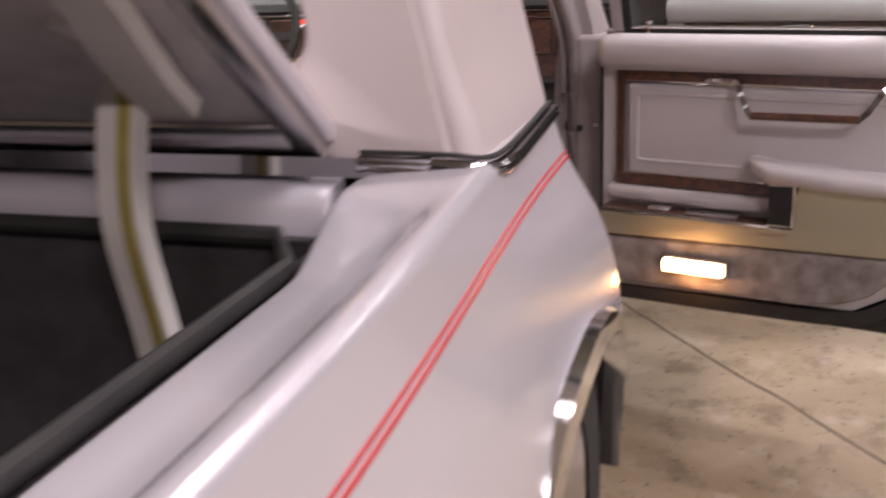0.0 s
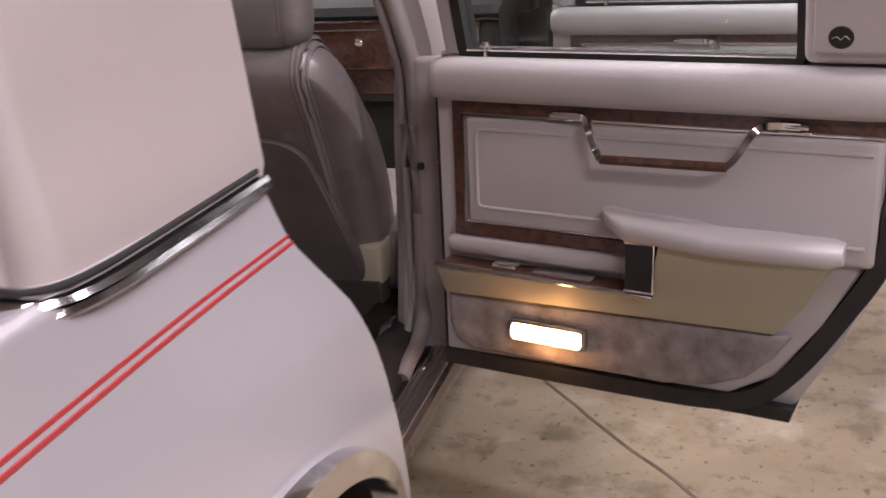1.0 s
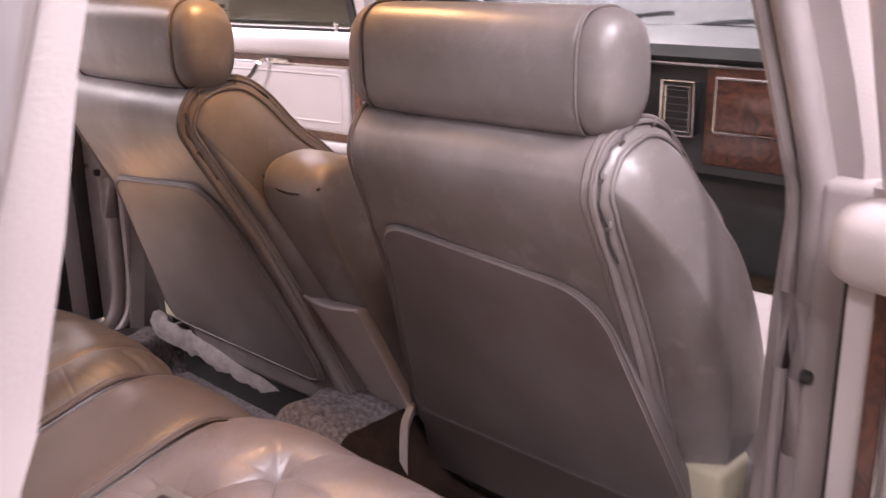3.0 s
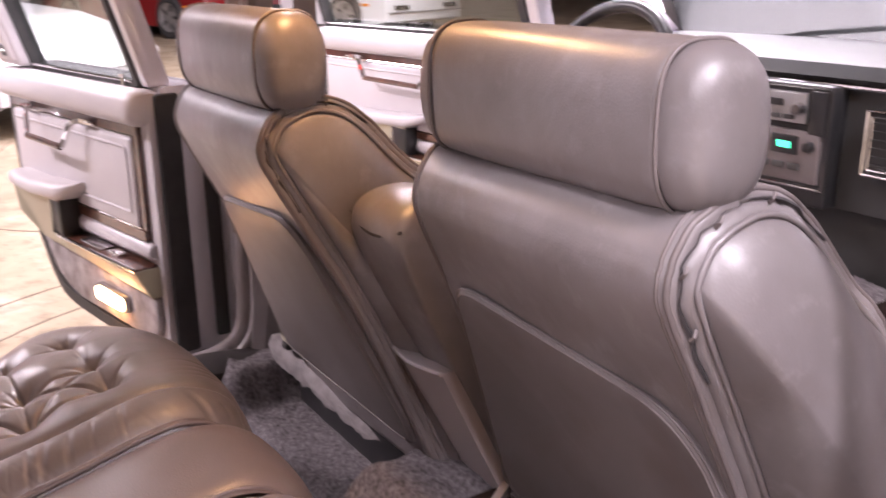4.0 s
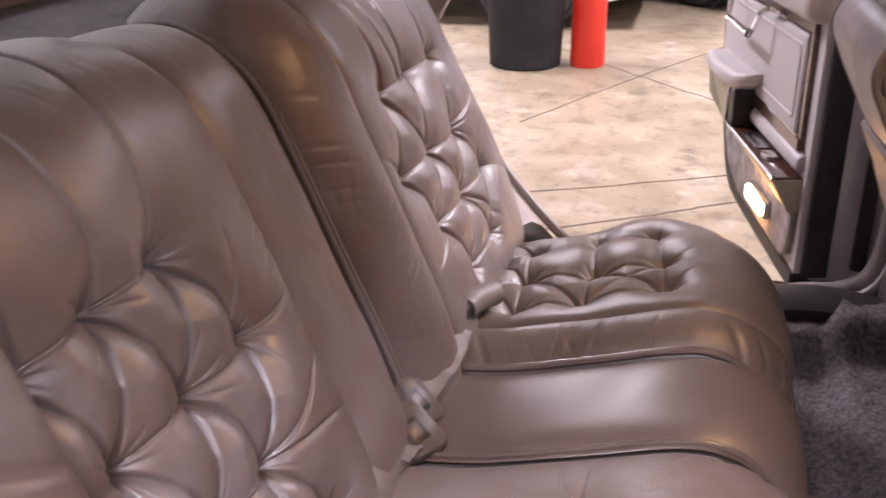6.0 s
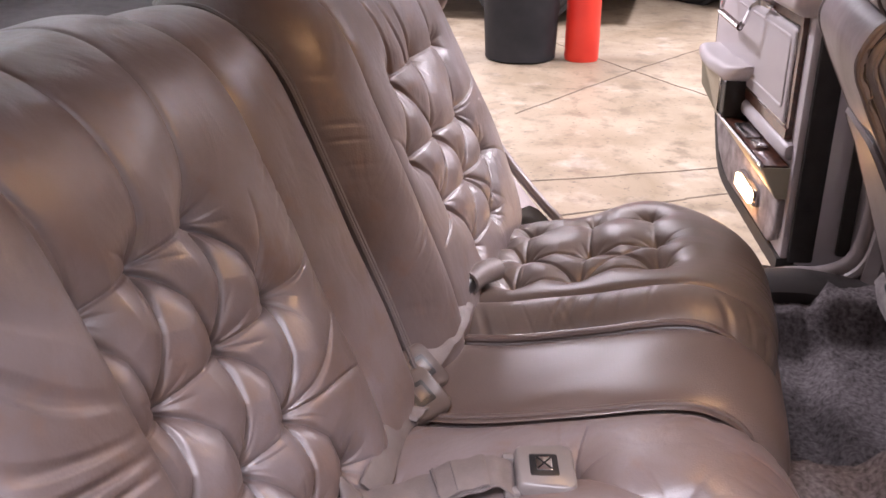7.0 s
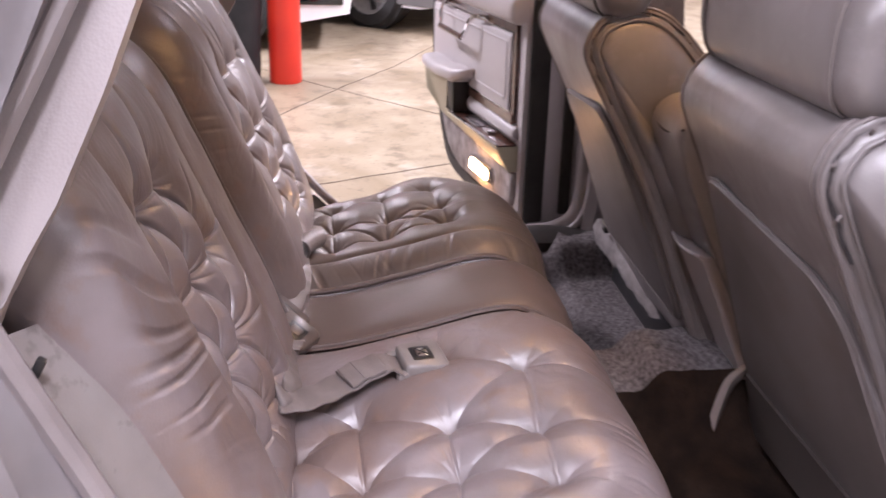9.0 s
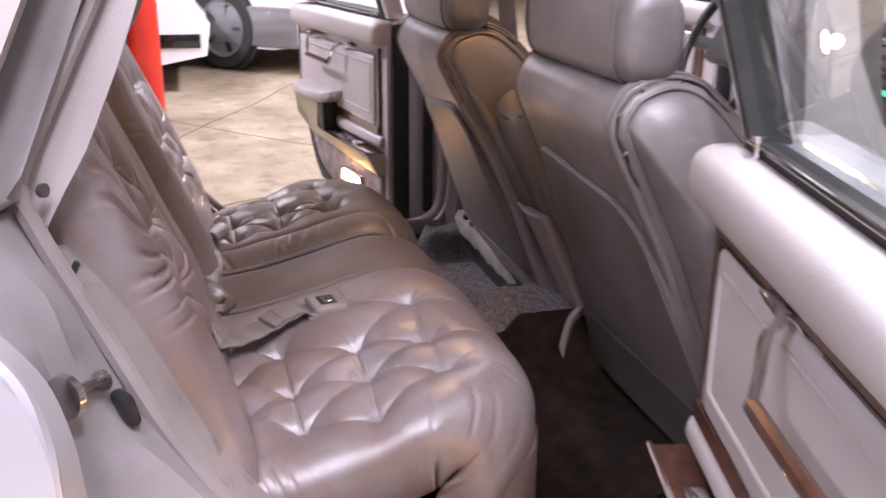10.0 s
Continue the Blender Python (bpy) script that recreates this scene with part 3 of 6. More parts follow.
for nm, F in SIDES:
    back = Matrix.Translation((0, 0 if F.determinant() > 0 else -0.09, 0))
    q = part("quarter_panel", moved(quarter_panel(), F @ back), PAINT, car, "silver-white rear wing", normals=False)
    q.data.flip_normals() if F.determinant() > 0 else None
    for k in (0, 1):
        zz = (0.8036, 0.7964)[k]
        pin = [(float(np.interp(zz, (0.775, 0.815), (0.851, 0.838))) + 0.028 * float(smoothstep((-0.8 - y) / 0.8)) + 0.001 - 0.10 * max(-y - 2.1, 0), y, zz) for y in np.linspace(float(np.interp(zz, EDGE_Z, EDGE_Y)), -2.35, 50)]
        part("pinstripe", moved(strip(pin, 0.0026, 0.0034), F), STRIPE, q, "thin red painted pinstripe")
    arch = [(0.906 - 0.04 * max(0, abs(a - 90) / 90 - 0.55), AX + AW * 1.012 * math.copysign(abs(math.cos(radians(a))) ** 0.8, math.cos(radians(a))), AZ + AH * 1.012 * abs(math.sin(radians(a))) ** 0.8) for a in range(0, 181, 3)]
    part("arch_moulding", moved(sweep(arch, [(-0.012, -0.016), (0.010, -0.016), (0.017, -0.004), (0.014, 0.012), (-0.012, 0.016)], up=(1, 0, 0)), F), CHROME, q, "chrome wheel-arch moulding")
    part("wheel_well", moved(loft([[(x, AX + AW * r * math.copysign(abs(math.cos(radians(a))) ** 0.8, math.cos(radians(a))), AZ + AH * r * abs(math.sin(radians(a))) ** 0.8) for a in range(0, 181, 6)] for x, r in ((0.890, 1.0), (0.62, 1.0), (0.62, 0.05))], closed=False), F), RUBBER, car)
    s = 1 if F.determinant() > 0 else -1
    wheel(car, 0.775 if s > 0 else 2 * CX - 0.775, AX, s)
    wheel(car, 0.775 if s > 0 else 2 * CX - 0.775, 1.86, s)
    # rear roof pillar: padded outside, painted frame and vinyl trim inside
    def side(pts, x, d, r, seg=3):
        bm = prism(pts, "x", x - d, x, r, seg)
        for v in bm.verts:
            v.co.x -= lean(v.co.z)
        return bm
    def flared(bm):
        for z in (0.87, 0.89, 0.91, 0.94, 0.97):
            bmesh.ops.bisect_plane(bm, geom=bm.verts[:] + bm.edges[:] + bm.faces[:], plane_co=(0, 0, z), plane_no=(0, 0, 1))
        bmesh.ops.bisect_plane(bm, geom=bm.verts[:] + bm.edges[:] + bm.faces[:], plane_co=(0, -0.77, 0), plane_no=(0, 1, 0))
        for v in bm.verts:
            v.co.x += 0.010 * float(smoothstep((0.965 - v.co.z) / 0.10)) * float(smoothstep((-0.70 - v.co.y) / 0.06)) if v.co.x > 0.74 else 0
        return bm
    part("roof_pillar_pad", moved(flared(side(((-1.045, 0.815), (-0.712, 0.822), (-0.690, 0.868), (-0.622, 1.02), (-0.480, 1.345), (-0.86, 1.375)), 0.817, 0.05, 0.022, 4)), F), VINYL, car, "pinkish white padded vinyl roof pillar")
    part("door_frame_pillar", moved(side(((-0.73, 0.80), (-0.648, 0.845), (-0.650, 0.87), (-0.578, 1.02), (-0.425, 1.345), (-0.48, 1.345), (-0.64, 1.02)), 0.750, 0.05, 0.008), F @ back), PAINT_JAMB_SHADED, car)
    part("frame_seal", moved(rod([(0.722 - lean(z), y, z) for y, z in ((-0.42, 1.33), (-0.572, 1.02), (-0.642, 0.88), (-0.650, 0.845), (-0.636, 0.80)) + (((-0.592, 0.70), (-0.536, 0.575), (-0.462, 0.46), (-0.375, 0.375)) if F.determinant() > 0 else ((-0.57, 0.70), (-0.49, 0.575), (-0.40, 0.46), (-0.32, 0.375))) + ((-0.25, 0.325), (-0.18, 0.290))], 0.010, 8, 4), F @ back), SEAL, car, "grey rubber door seal")
    part("pillar_trim", moved(side(((-0.80, 0.768), (-0.655, 0.770), (-0.641, 0.786), (-0.630, 0.810), (-0.612, 0.842), (-0.590, 0.878), (-0.557, 0.95), (-0.530, 1.02), (-0.370, 1.345), (-0.45, 1.345), (-0.67, 0.95)), 0.704, 0.03, 0.010), F), TRIM_GREY, car, "grey-beige vinyl pillar trim")
    part("pillar_chrome", moved(sweep(smooth_path([(0.700, -1.070, 0.866), (0.797, -1.066, 0.863), (0.829, -1.050, 0.858), (0.839, -1.00, 0.856), (0.837, -0.90, 0.857), (0.832, -0.735, 0.860)], 6), [(-0.008, -0.008), (0.004, -0.008), (0.007, -0.004), (0.004, 0.0), (0.007, 0.003), (0.003, 0.007), (-0.008, 0.007)]), F), CHROME_DARKENED, car, "chrome moulding round the vinyl roof")
    part("pillar_gasket", moved(rod([(0.700, -1.064, 0.876), (0.790, -1.060, 0.874), (0.822, -1.046, 0.869), (0.832, -1.00, 0.867), (0.831, -0.90, 0.868), (0.826, -0.738, 0.871)], 0.0028, 8, 6), F), RUBBER, car, "black rubber under the vinyl roof edge")
    # rear door jamb
    ins = [(0.725, -0.66, 0.83), (0.725, -0.640, 0.80), (0.722, -0.610, 0.75), (0.718, -0.575, 0.70), (0.715, -0.540, 0.645), (0.712, -0.490, 0.565), (0.710, -0.430, 0.485), (0.708, -0.36, 0.40), (0.708, -0.29, 0.34), (0.708, -0.21, 0.300)]
    outs = [(0.826, -0.736, 0.845), (0.836, -0.720, 0.80), (0.850, -0.682, 0.755), (0.864, -0.645, 0.71), (0.880, -0.628, 0.658), (0.893, -0.621, 0.585), (0.893, -0.60, 0.50), (0.86, -0.54, 0.40), (0.800, -0.38, 0.315), (0.772, -0.25, 0.292)]
    if F.determinant() < 0:
        ins, outs = [[(x, y - 0.09, z) for x, y, z in q] for q in (ins, outs)]
    else:
        ins = [(0.725, -0.66, 0.83), (0.722, -0.645, 0.80), (0.712, -0.618, 0.755), (0.708, -0.592, 0.705), (0.706, -0.565, 0.645), (0.706, -0.532, 0.573), (0.706, -0.478, 0.485), (0.706, -0.40, 0.40), (0.708, -0.31, 0.34), (0.708, -0.21, 0.300)]
    mid = [tuple(0.55 * Vector(a) + 0.45 * Vector(b) + Vector((0, -0.02, -0.012))) for a, b in zip(ins, outs)]
    lip = [tuple(0.12 * Vector(a) + 0.88 * Vector(b) + Vector((0, 0.010, 0.004))) for a, b in zip(ins, outs)]
    rows = [outs, lip, mid, ins]
    if F.determinant() > 0:
        # a pressed recess round the striker, with a ridge beside the flat inner face
        ridge = [(0.775, -0.690, 0.838), (0.772, -0.660, 0.80), (0.768, -0.632, 0.762), (0.766, -0.616, 0.70), (0.765, -0.597, 0.635), (0.765, -0.545, 0.575), (0.765, -0.480, 0.49), (0.755, -0.410, 0.395), (0.745, -0.320, 0.325), (0.740, -0.230, 0.296)]
        step = [tuple(Vector(a).lerp(Vector(b), 0.12) + Vector((0, -0.018, -0.006))) for a, b in zip(ridge, outs)]
        deep = [tuple(Vector(a).lerp(Vector(b), 0.60) + Vector((0, -0.022, -0.010))) for a, b in zip(ridge, outs)]
        rows = [outs, lip, deep, step, ridge, [tuple(Vector(a).lerp(Vector(b), 0.5) + Vector((0, -0.003, 0))) for a, b in zip(ridge, ins)], ins]
    part("jamb_edge", moved(rod([(x - 0.006, y - 0.006, z) for x, y, z in outs], 0.011, 8, 5), F), PAINT, car, "rolled edge of the rear wing")
    part("door_jamb", moved(loft([smooth_path(r, 5) for r in rows], closed=False), F), PAINT_JAMB_SHADED, car, "painted rear door jamb")
    if F.determinant() > 0:
        strip_out = [(0.705, -0.634, 0.786), (0.706, -0.602, 0.726), (0.706, -0.567, 0.652), (0.706, -0.533, 0.573), (0.706, -0.478, 0.485), (0.706, -0.400, 0.40)]
        strip_in = [(0.632, -0.620, 0.769), (0.643, -0.569, 0.701), (0.646, -0.526, 0.61), (0.648, -0.487, 0.525), (0.650, -0.430, 0.44), (0.650, -0.360, 0.365)]
        def pushed(q, dy, dx=0.0):
            return smooth_path([(x + dx, y + dy, z + 0.6 * dy) for x, y, z in q], 6)
        q = part("quarter_trim", loft([pushed(strip_out, -0.02), pushed(strip_out, -0.003), pushed(strip_out, 0.0, -0.004), pushed(strip_in, 0.0, 0.004), pushed(strip_in, -0.003), pushed(strip_in, -0.05, -0.01)], closed=False), STRIP_TRIM, car, "dirty grey-beige vinyl strip beside the seat")
        part("trim_slot", moved(box(-0.004, 0.004, -0.003, 0.004, -0.016, 0.016, 0.002), pose(0.7085, -0.616, 0.758, -28)), BLACK, q)
        part("pillar_plug", moved(turned([(0.0, -0.006), (0.005, -0.0035), (0.0068, -0.001), (0.0068, 0.004), (0.0, 0.004)], 16), look((0.722, -0.630, 0.848), (0.40, -1.2, 0.80))), SKIRT, car, "dark plug low on the pillar trim")
    else:
        trim_in = [(0.53, y - 0.10 - 0.05 * (z - 0.5), z + 0.02) for x, y, z in ins]
        trim_mid = [(0.655, y - 0.012, z + 0.028) for x, y, z in ins]
        part("quarter_trim", moved(loft([smooth_path(q[:8], 5) for q in (ins, trim_mid, trim_in)], closed=False), F), TRIM_GREY, car, "grey-beige vinyl side trim beside the seat")
    if F.determinant() > 0:
        st = part("striker", moved(rod([(0.800, -0.624, 0.672), (0.762, -0.594, 0.668)], 0.0060), F), CHROME_DULL, car, "steel door striker pin")
        part("striker_plate", moved(moved(turned([(0.0, -0.004), (0.022, -0.004), (0.021, 0.003), (0.013, 0.006), (0.0, 0.006)], 16), look((0.798, -0.622, 0.672), (0.762, -0.594, 0.668))), F), CHROME_DULL, st)
        part("striker_head", moved(moved(turned([(0.0, -0.003), (0.0105, -0.003), (0.0105, 0.003), (0.0, 0.003)], 14), look((0.761, -0.593, 0.668), (0.723, -0.563, 0.664))), F), CHROME_DULL, st)
        part("jamb_switch", moved(moved(box(-0.015, 0.015, -0.018, 0.018, -0.006, 0.009, 0.006), look((0.747, -0.574, 0.630), (0.70, -0.50, 0.65))), F), BLACK, car, "black rubber plug in the jamb")
    # sill
    part("sill", moved(loft([[(x, y, z) for x, z in ((0.690, 0.296), (0.770, 0.296), (0.780, 0.290), (0.784, 0.276), (0.778, 0.25), (0.752, 0.20), (0.70, 0.17))] for y in (-0.36, 0.2, 1.15)]), F), SILL, car, "worn dark metal sill")
    sp = part("sill_plate", moved(box(0.722, 0.772, -0.33, 0.95, 0.294, 0.3005, 0.002), F), CHROME_DULL, car, "scuffed metal sill plate")
    for x in (0.728, 0.741, 0.754, 0.767):
        part("ridge", moved(rod([(x, -0.33, 0.3005), (x, 0.95, 0.3005)], 0.0028, 6), F), CHROME_DULL, sp)
    for y in (-0.19, 0.03):
        part("plate_screw", moved(moved(turned([(0.0, 0.0), (0.006, 0.0), (0.0045, 0.003), (0.0, 0.004)], 10), Matrix.Translation((0.7345, y, 0.3005))), F), CHROME, sp)
    part("sill_seam", moved(box(0.712, 0.7205, -0.33, 0.95, 0.294, 0.2985), F), BLACK, car)
    part("sill_trim", moved(loft([[(x, y, z + 0.004 * math.sin(y * 31)) for x, z in ((0.606, 0.24), (0.612, 0.318), (0.634, 0.338), (0.672, 0.340), (0.694, 0.331), (0.708, 0.312), (0.711, 0.27))] for y in np.linspace(-0.40, 0.95, 40)]), F), SILL_TRIM, car, "dark vinyl trim along the sill")
    # middle pillar
    def ring(z, xi, xo, y0, y1):
        return [(xi, y0 + 0.02, z), (xi + 0.02, y0, z), (xo - 0.02, y0, z), (xo, y0 + 0.03, z), (xo, y1, z), (xi, y1, z)]
    # Far pillar gets a darker vinyl, in place of the shade there.
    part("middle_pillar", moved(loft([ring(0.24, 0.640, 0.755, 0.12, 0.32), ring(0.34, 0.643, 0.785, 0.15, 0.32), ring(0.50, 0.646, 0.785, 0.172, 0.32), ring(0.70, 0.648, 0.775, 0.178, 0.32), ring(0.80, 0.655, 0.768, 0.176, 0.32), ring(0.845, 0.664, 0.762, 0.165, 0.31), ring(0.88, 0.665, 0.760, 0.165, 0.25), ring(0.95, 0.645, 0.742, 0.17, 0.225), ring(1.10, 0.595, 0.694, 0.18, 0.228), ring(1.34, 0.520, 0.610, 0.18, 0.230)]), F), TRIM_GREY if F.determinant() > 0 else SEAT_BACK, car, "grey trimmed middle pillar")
    part("pillar_seal", moved(rod([(0.706 - lean(z) * 0.9, y, z) for y, z in ((-0.02, 0.300), (0.03, 0.314), (0.10, 0.325), (0.148, 0.37), (0.160, 0.50), (0.160, 0.80), (0.158, 0.88), (0.165, 1.0), (0.17, 1.33))], 0.017, 10, 4), F), SEAL, car, "grey rubber door seal")
    part("pillar_seal", moved(rod([(0.676 - lean(z) * 0.9, y, z) for y, z in ((0.0, 0.312), (0.10, 0.318), (0.158, 0.37), (0.170, 0.50), (0.172, 0.80), (0.165, 0.88), (0.17, 1.0), (0.175, 1.33))], 0.009, 8, 4), F), SEAL, car)
    part("screw", moved(box(0.709, 0.723, 0.136, 0.150, 0.655, 0.669, 0.004), F), BLACK, car)
    # Far face has the near one's paint, coloured darker for the door's shade.
    part("pillar_face", moved(box(0.708, 0.776, 0.142, 0.22, 0.305, 0.862, 0.012, 3), F), TRIM_GREY if F.determinant() > 0 else PAINT_JAMB_SHADED, car, "painted pillar face")
    part("hinge_pocket", moved(box(0.776, 0.797, 0.12, 0.20, 0.33, 0.86, 0.006), F), RUBBER, car)
    part("pillar_bolt", moved(rod([(0.752, 0.146, 0.672), (0.752, 0.136, 0.672)], 0.005), F), CHROME_DULL, car)
    part("front_belt", moved(strip([(0.645, 0.30, 1.12), (0.652, 0.30, 0.95), (0.668, 0.32, 0.80), (0.672, 0.34, 0.62), (0.665, 0.36, 0.40)], 0.003, 0.045, 4, up=(0, 1, 0)), F), SEAT_BACK, car, "dark grey front seat belt hanging at the pillar")
    # windscreen pillar, front wing
    part("windscreen_pillar", moved(strip([(0.745, 1.40, 0.90), (0.70, 1.12, 1.06), (0.60, 0.66, 1.34)], 0.055, 0.05, 5), F), PAINT, car)
    part("front_wing", moved(loft([[(x, y, z) for x, z in ((0.84, 0.25), (0.90, 0.45), (0.885, 0.65), (0.845, 0.82), (0.80, 0.885 - (y - 1.3) * 0.03), (0.71, 0.895 - (y - 1.3) * 0.03))] for y in (1.18, 1.6, 2.2, 2.75)], closed=False), F), PAINT, car)

# roof, rear window
roof_rings = []
for y, z, w in ((-0.88, 1.355, 0.60), (-0.80, 1.375, 0.61), (-0.3, 1.395, 0.62), (0.3, 1.39, 0.62), (0.66, 1.36, 0.61)):
    top = [(CX + w * math.sin(a), y, z - 0.035 * (1 - math.cos(a)) / 1.0) for a in np.linspace(-math.pi / 2, math.pi / 2, 13)]
    roof_rings.append(top + [(p[0] * 0.985, p[1], p[2] - 0.035) for p in reversed(top)])
part("roof", loft(roof_rings), VINYL, car, "padded vinyl roof")
part("headliner", box(CX - 0.57, CX + 0.57, -0.84, 0.60, 1.315, 1.325, 0.004), TRIM_GREY, car)
part("dome_lamp", box(CX - 0.09, CX + 0.09, -0.02, 0.08, 1.308, 1.316, 0.002), LENS, car, "lit roof lamp lens")


def rear_plane(x, z, d=0.0):
    return (x, -1.052 + 0.36 * (z - 0.85) + d, z)


outer = [(CX - 0.815, 0.852), (CX + 0.815, 0.852), (CX + 0.64, 1.37), (CX - 0.64, 1.37)]
inner = [(CX - 0.655, 0.952), (CX + 0.655, 0.952), (CX + 0.54, 1.29), (CX - 0.54, 1.29)]
oi, ii = rounded(outer, 0.012, 6), rounded(inner, 0.05, 6)
part("rear_window_surround", loft([[rear_plane(x, z, 0.05) for x, z in ii], [rear_plane(x, z, 0.012) for x, z in ii], [rear_plane(x * 1.02, z + (0.006 if z > 1.1 else -0.008), 0.0) for x, z in ii], [rear_plane(x, z, 0.0) for x, z in oi], [rear_plane(x, z, 0.05) for x, z in oi], [rear_plane(x, z, 0.05) for x, z in ii]], cap=False), VINYL, car, "pinkish white padded vinyl round the rear window")
part("rear_window", loft([[rear_plane(x, z, 0.040) for x, z in ii], [rear_plane(x, z, 0.044) for x, z in ii]]), GLASS, car)
part("rear_window_moulding", strip([(CX - 0.80, -1.066, 0.862), (CX + 0.80, -1.066, 0.862)], 0.016, 0.020), CHROME, car, "chrome strip under the rear window")

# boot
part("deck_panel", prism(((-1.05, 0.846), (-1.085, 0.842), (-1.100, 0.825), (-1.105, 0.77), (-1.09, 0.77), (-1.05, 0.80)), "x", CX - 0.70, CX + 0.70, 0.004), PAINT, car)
part("boot_floor", box(CX - 0.69, CX + 0.69, -2.30, -1.12, 0.42, 0.44), FELT, car, "black boot carpet")
part("boot_side", box(CX + 0.690, CX + 0.705, -2.30, -1.12, 0.43, 0.79), FELT, car, "black boot lining")
part("boot_side", box(CX - 0.705, CX - 0.690, -2.30, -1.12, 0.43, 0.79), FELT, car, "black boot lining")
part("boot_front", box(CX - 0.69, CX + 0.69, -1.125, -1.110, 0.43, 0.800), FELT, car, "black boot lining")
part("boot_seal", rod([(CX - 0.704, -2.25, 0.800), (CX - 0.704, -1.20, 0.800), (CX - 0.66, -1.13, 0.806), (CX + 0.66, -1.13, 0.806), (CX + 0.704, -1.20, 0.800), (CX + 0.704, -2.25, 0.800)], 0.010, 8), RUBBER, car, "black boot seal")
part("rear_panel", box(CX - 0.86, CX + 0.86, -2.36, -2.31, 0.30, 0.80, 0.01), PAINT, car)
part("rear_bumper", box(CX - 0.90, CX + 0.90, -2.46, -2.36, 0.36, 0.52, 0.03), CHROME, car)
LID = pose(CX, -1.045, 0.872, -40)
lid = part("boot_lid", moved(box(-0.690, 0.690, -1.20, 0.0, 0.004, 0.030, 0.010), LID), PAINT, car, "raised boot lid")
part("lid_frame", moved(merged(box(0.655, 0.686, -1.19, -0.01, -0.014, 0.005, 0.006), box(-0.686, -0.655, -1.19, -0.01, -0.014, 0.005, 0.006), box(-0.66, 0.66, -0.07, -0.01, -0.014, 0.005, 0.006), box(-0.66, 0.66, -1.19, -1.15, -0.014, 0.005, 0.006)), LID), CHROME_DULL, lid, "bare metal lid frame")
part("lid_bracket", moved(strip([(0.618, -0.44, -0.020), (0.606, -0.30, -0.026), (0.592, -0.20, -0.030), (0.586, -0.135, -0.028)], 0.052, 0.020, 5), LID), STRAP, lid, "pale pressed bracket under the lid")
part("lid_lining", moved(box(-0.657, 0.657, -1.155, -0.06, -0.006, 0.006, 0.003), LID), LID_FELT, lid, "dark grey felt lid lining")
for sx in (0.520, -0.57):
    part("lid_hinge", strip([(sx, -1.17, 0.60), (sx, -1.185, 0.72), (sx, -1.205, 0.84), (sx, -1.185, 0.94), (sx, -1.16, 0.985), (sx, -1.24, 1.03)], 0.040, 0.022, 5, up=(0, 1, 0)), STRAP, car, "curved pale boot hinge arm")
    part("yellow_stripe", strip([(sx + 0.009, -1.173, 0.62), (sx + 0.009, -1.185, 0.72), (sx + 0.009, -1.205, 0.84), (sx + 0.009, -1.185, 0.94), (sx + 0.009, -1.168, 0.975)], 0.013, 0.0255, 5, up=(0, 1, 0)), MARK, car, "olive yellow paint stripe on the hinge arm")

# bonnet, screen, dash
bon = [[(CX + 0.735 * k, y, z - 0.035 * abs(k) ** 2.5) for k in np.linspace(-1, 1, 15)] for y, z in ((1.47, 0.925), (1.55, 0.935), (2.1, 0.92), (2.6, 0.875), (2.75, 0.82))]
part("bonnet", loft(bon, closed=False), PAINT, car, "silver-white bonnet")
part("grille_panel", box(CX - 0.80, CX + 0.80, 2.70, 2.78, 0.35, 0.80, 0.02), CHROME_DULL, car)
part("cowl", box(CX - 0.74, CX + 0.74, 1.36, 1.50, 0.84, 0.905, 0.01), BLACK, car)
screen = part("windscreen", loft([[(CX + 0.70 * k, 1.37 - 0.06 * k * k, 0.90) for k in np.linspace(-1, 1, 9)], [(CX + 0.58 * k, 0.68 - 0.03 * k * k, 1.34) for k in np.linspace(-1, 1, 9)]], closed=False), GLASS, car)
screen.visible_shadow = False
part("wiper", rod([(-0.30, 1.40, 0.915), (-0.10, 1.37, 0.93), (0.25, 1.345, 0.935), (0.45, 1.35, 0.935)], 0.006, 6, 4), BLACK, car, "black wiper arm")
part("wiper", rod([(-0.70, 1.38, 0.915), (-0.50, 1.36, 0.93), (-0.20, 1.345, 0.935)], 0.006, 6, 4), BLACK, car, "black wiper arm")
part("dashboard", prism(((1.08, 0.62), (1.09, 0.845), (1.065, 0.862), (1.08, 0.885), (1.16, 0.900), (1.36, 0.905), (1.36, 0.60)), "x", CX - 0.70, CX + 0.70, 0.012), DASH, car, "dark grey padded dashboard")
part("dash_edge", rod([(CX - 0.70, 1.075, 0.846), (CX + 0.70, 1.075, 0.846)], 0.004, 6), CHROME, car)
gb = part("glovebox", box(0.105, 0.475, 1.062, 1.085, 0.715, 0.825, 0.004), WOOD, car, "dark burl wood glovebox lid")
part("glovebox_frame", rod([(0.105, 1.058, 0.715), (0.475, 1.058, 0.715), (0.475, 1.058, 0.825), (0.105, 1.058, 0.825), (0.105, 1.058, 0.715)], 0.003, 6), CHROME, gb)
part("glovebox_lock", moved(turned([(0, 0), (0.012, 0), (0.012, 0.012), (0.006, 0.016), (0, 0.016)], 14), look((0.275, 1.062, 0.790), (0.275, 2, 0.790))), CHROME, gb, "round chrome lock")
cs = part("centre_console", box(-0.335, -0.085, 1.045, 1.09, 0.62, 0.848, 0.006), BLACK, car, "black centre stack with radio")
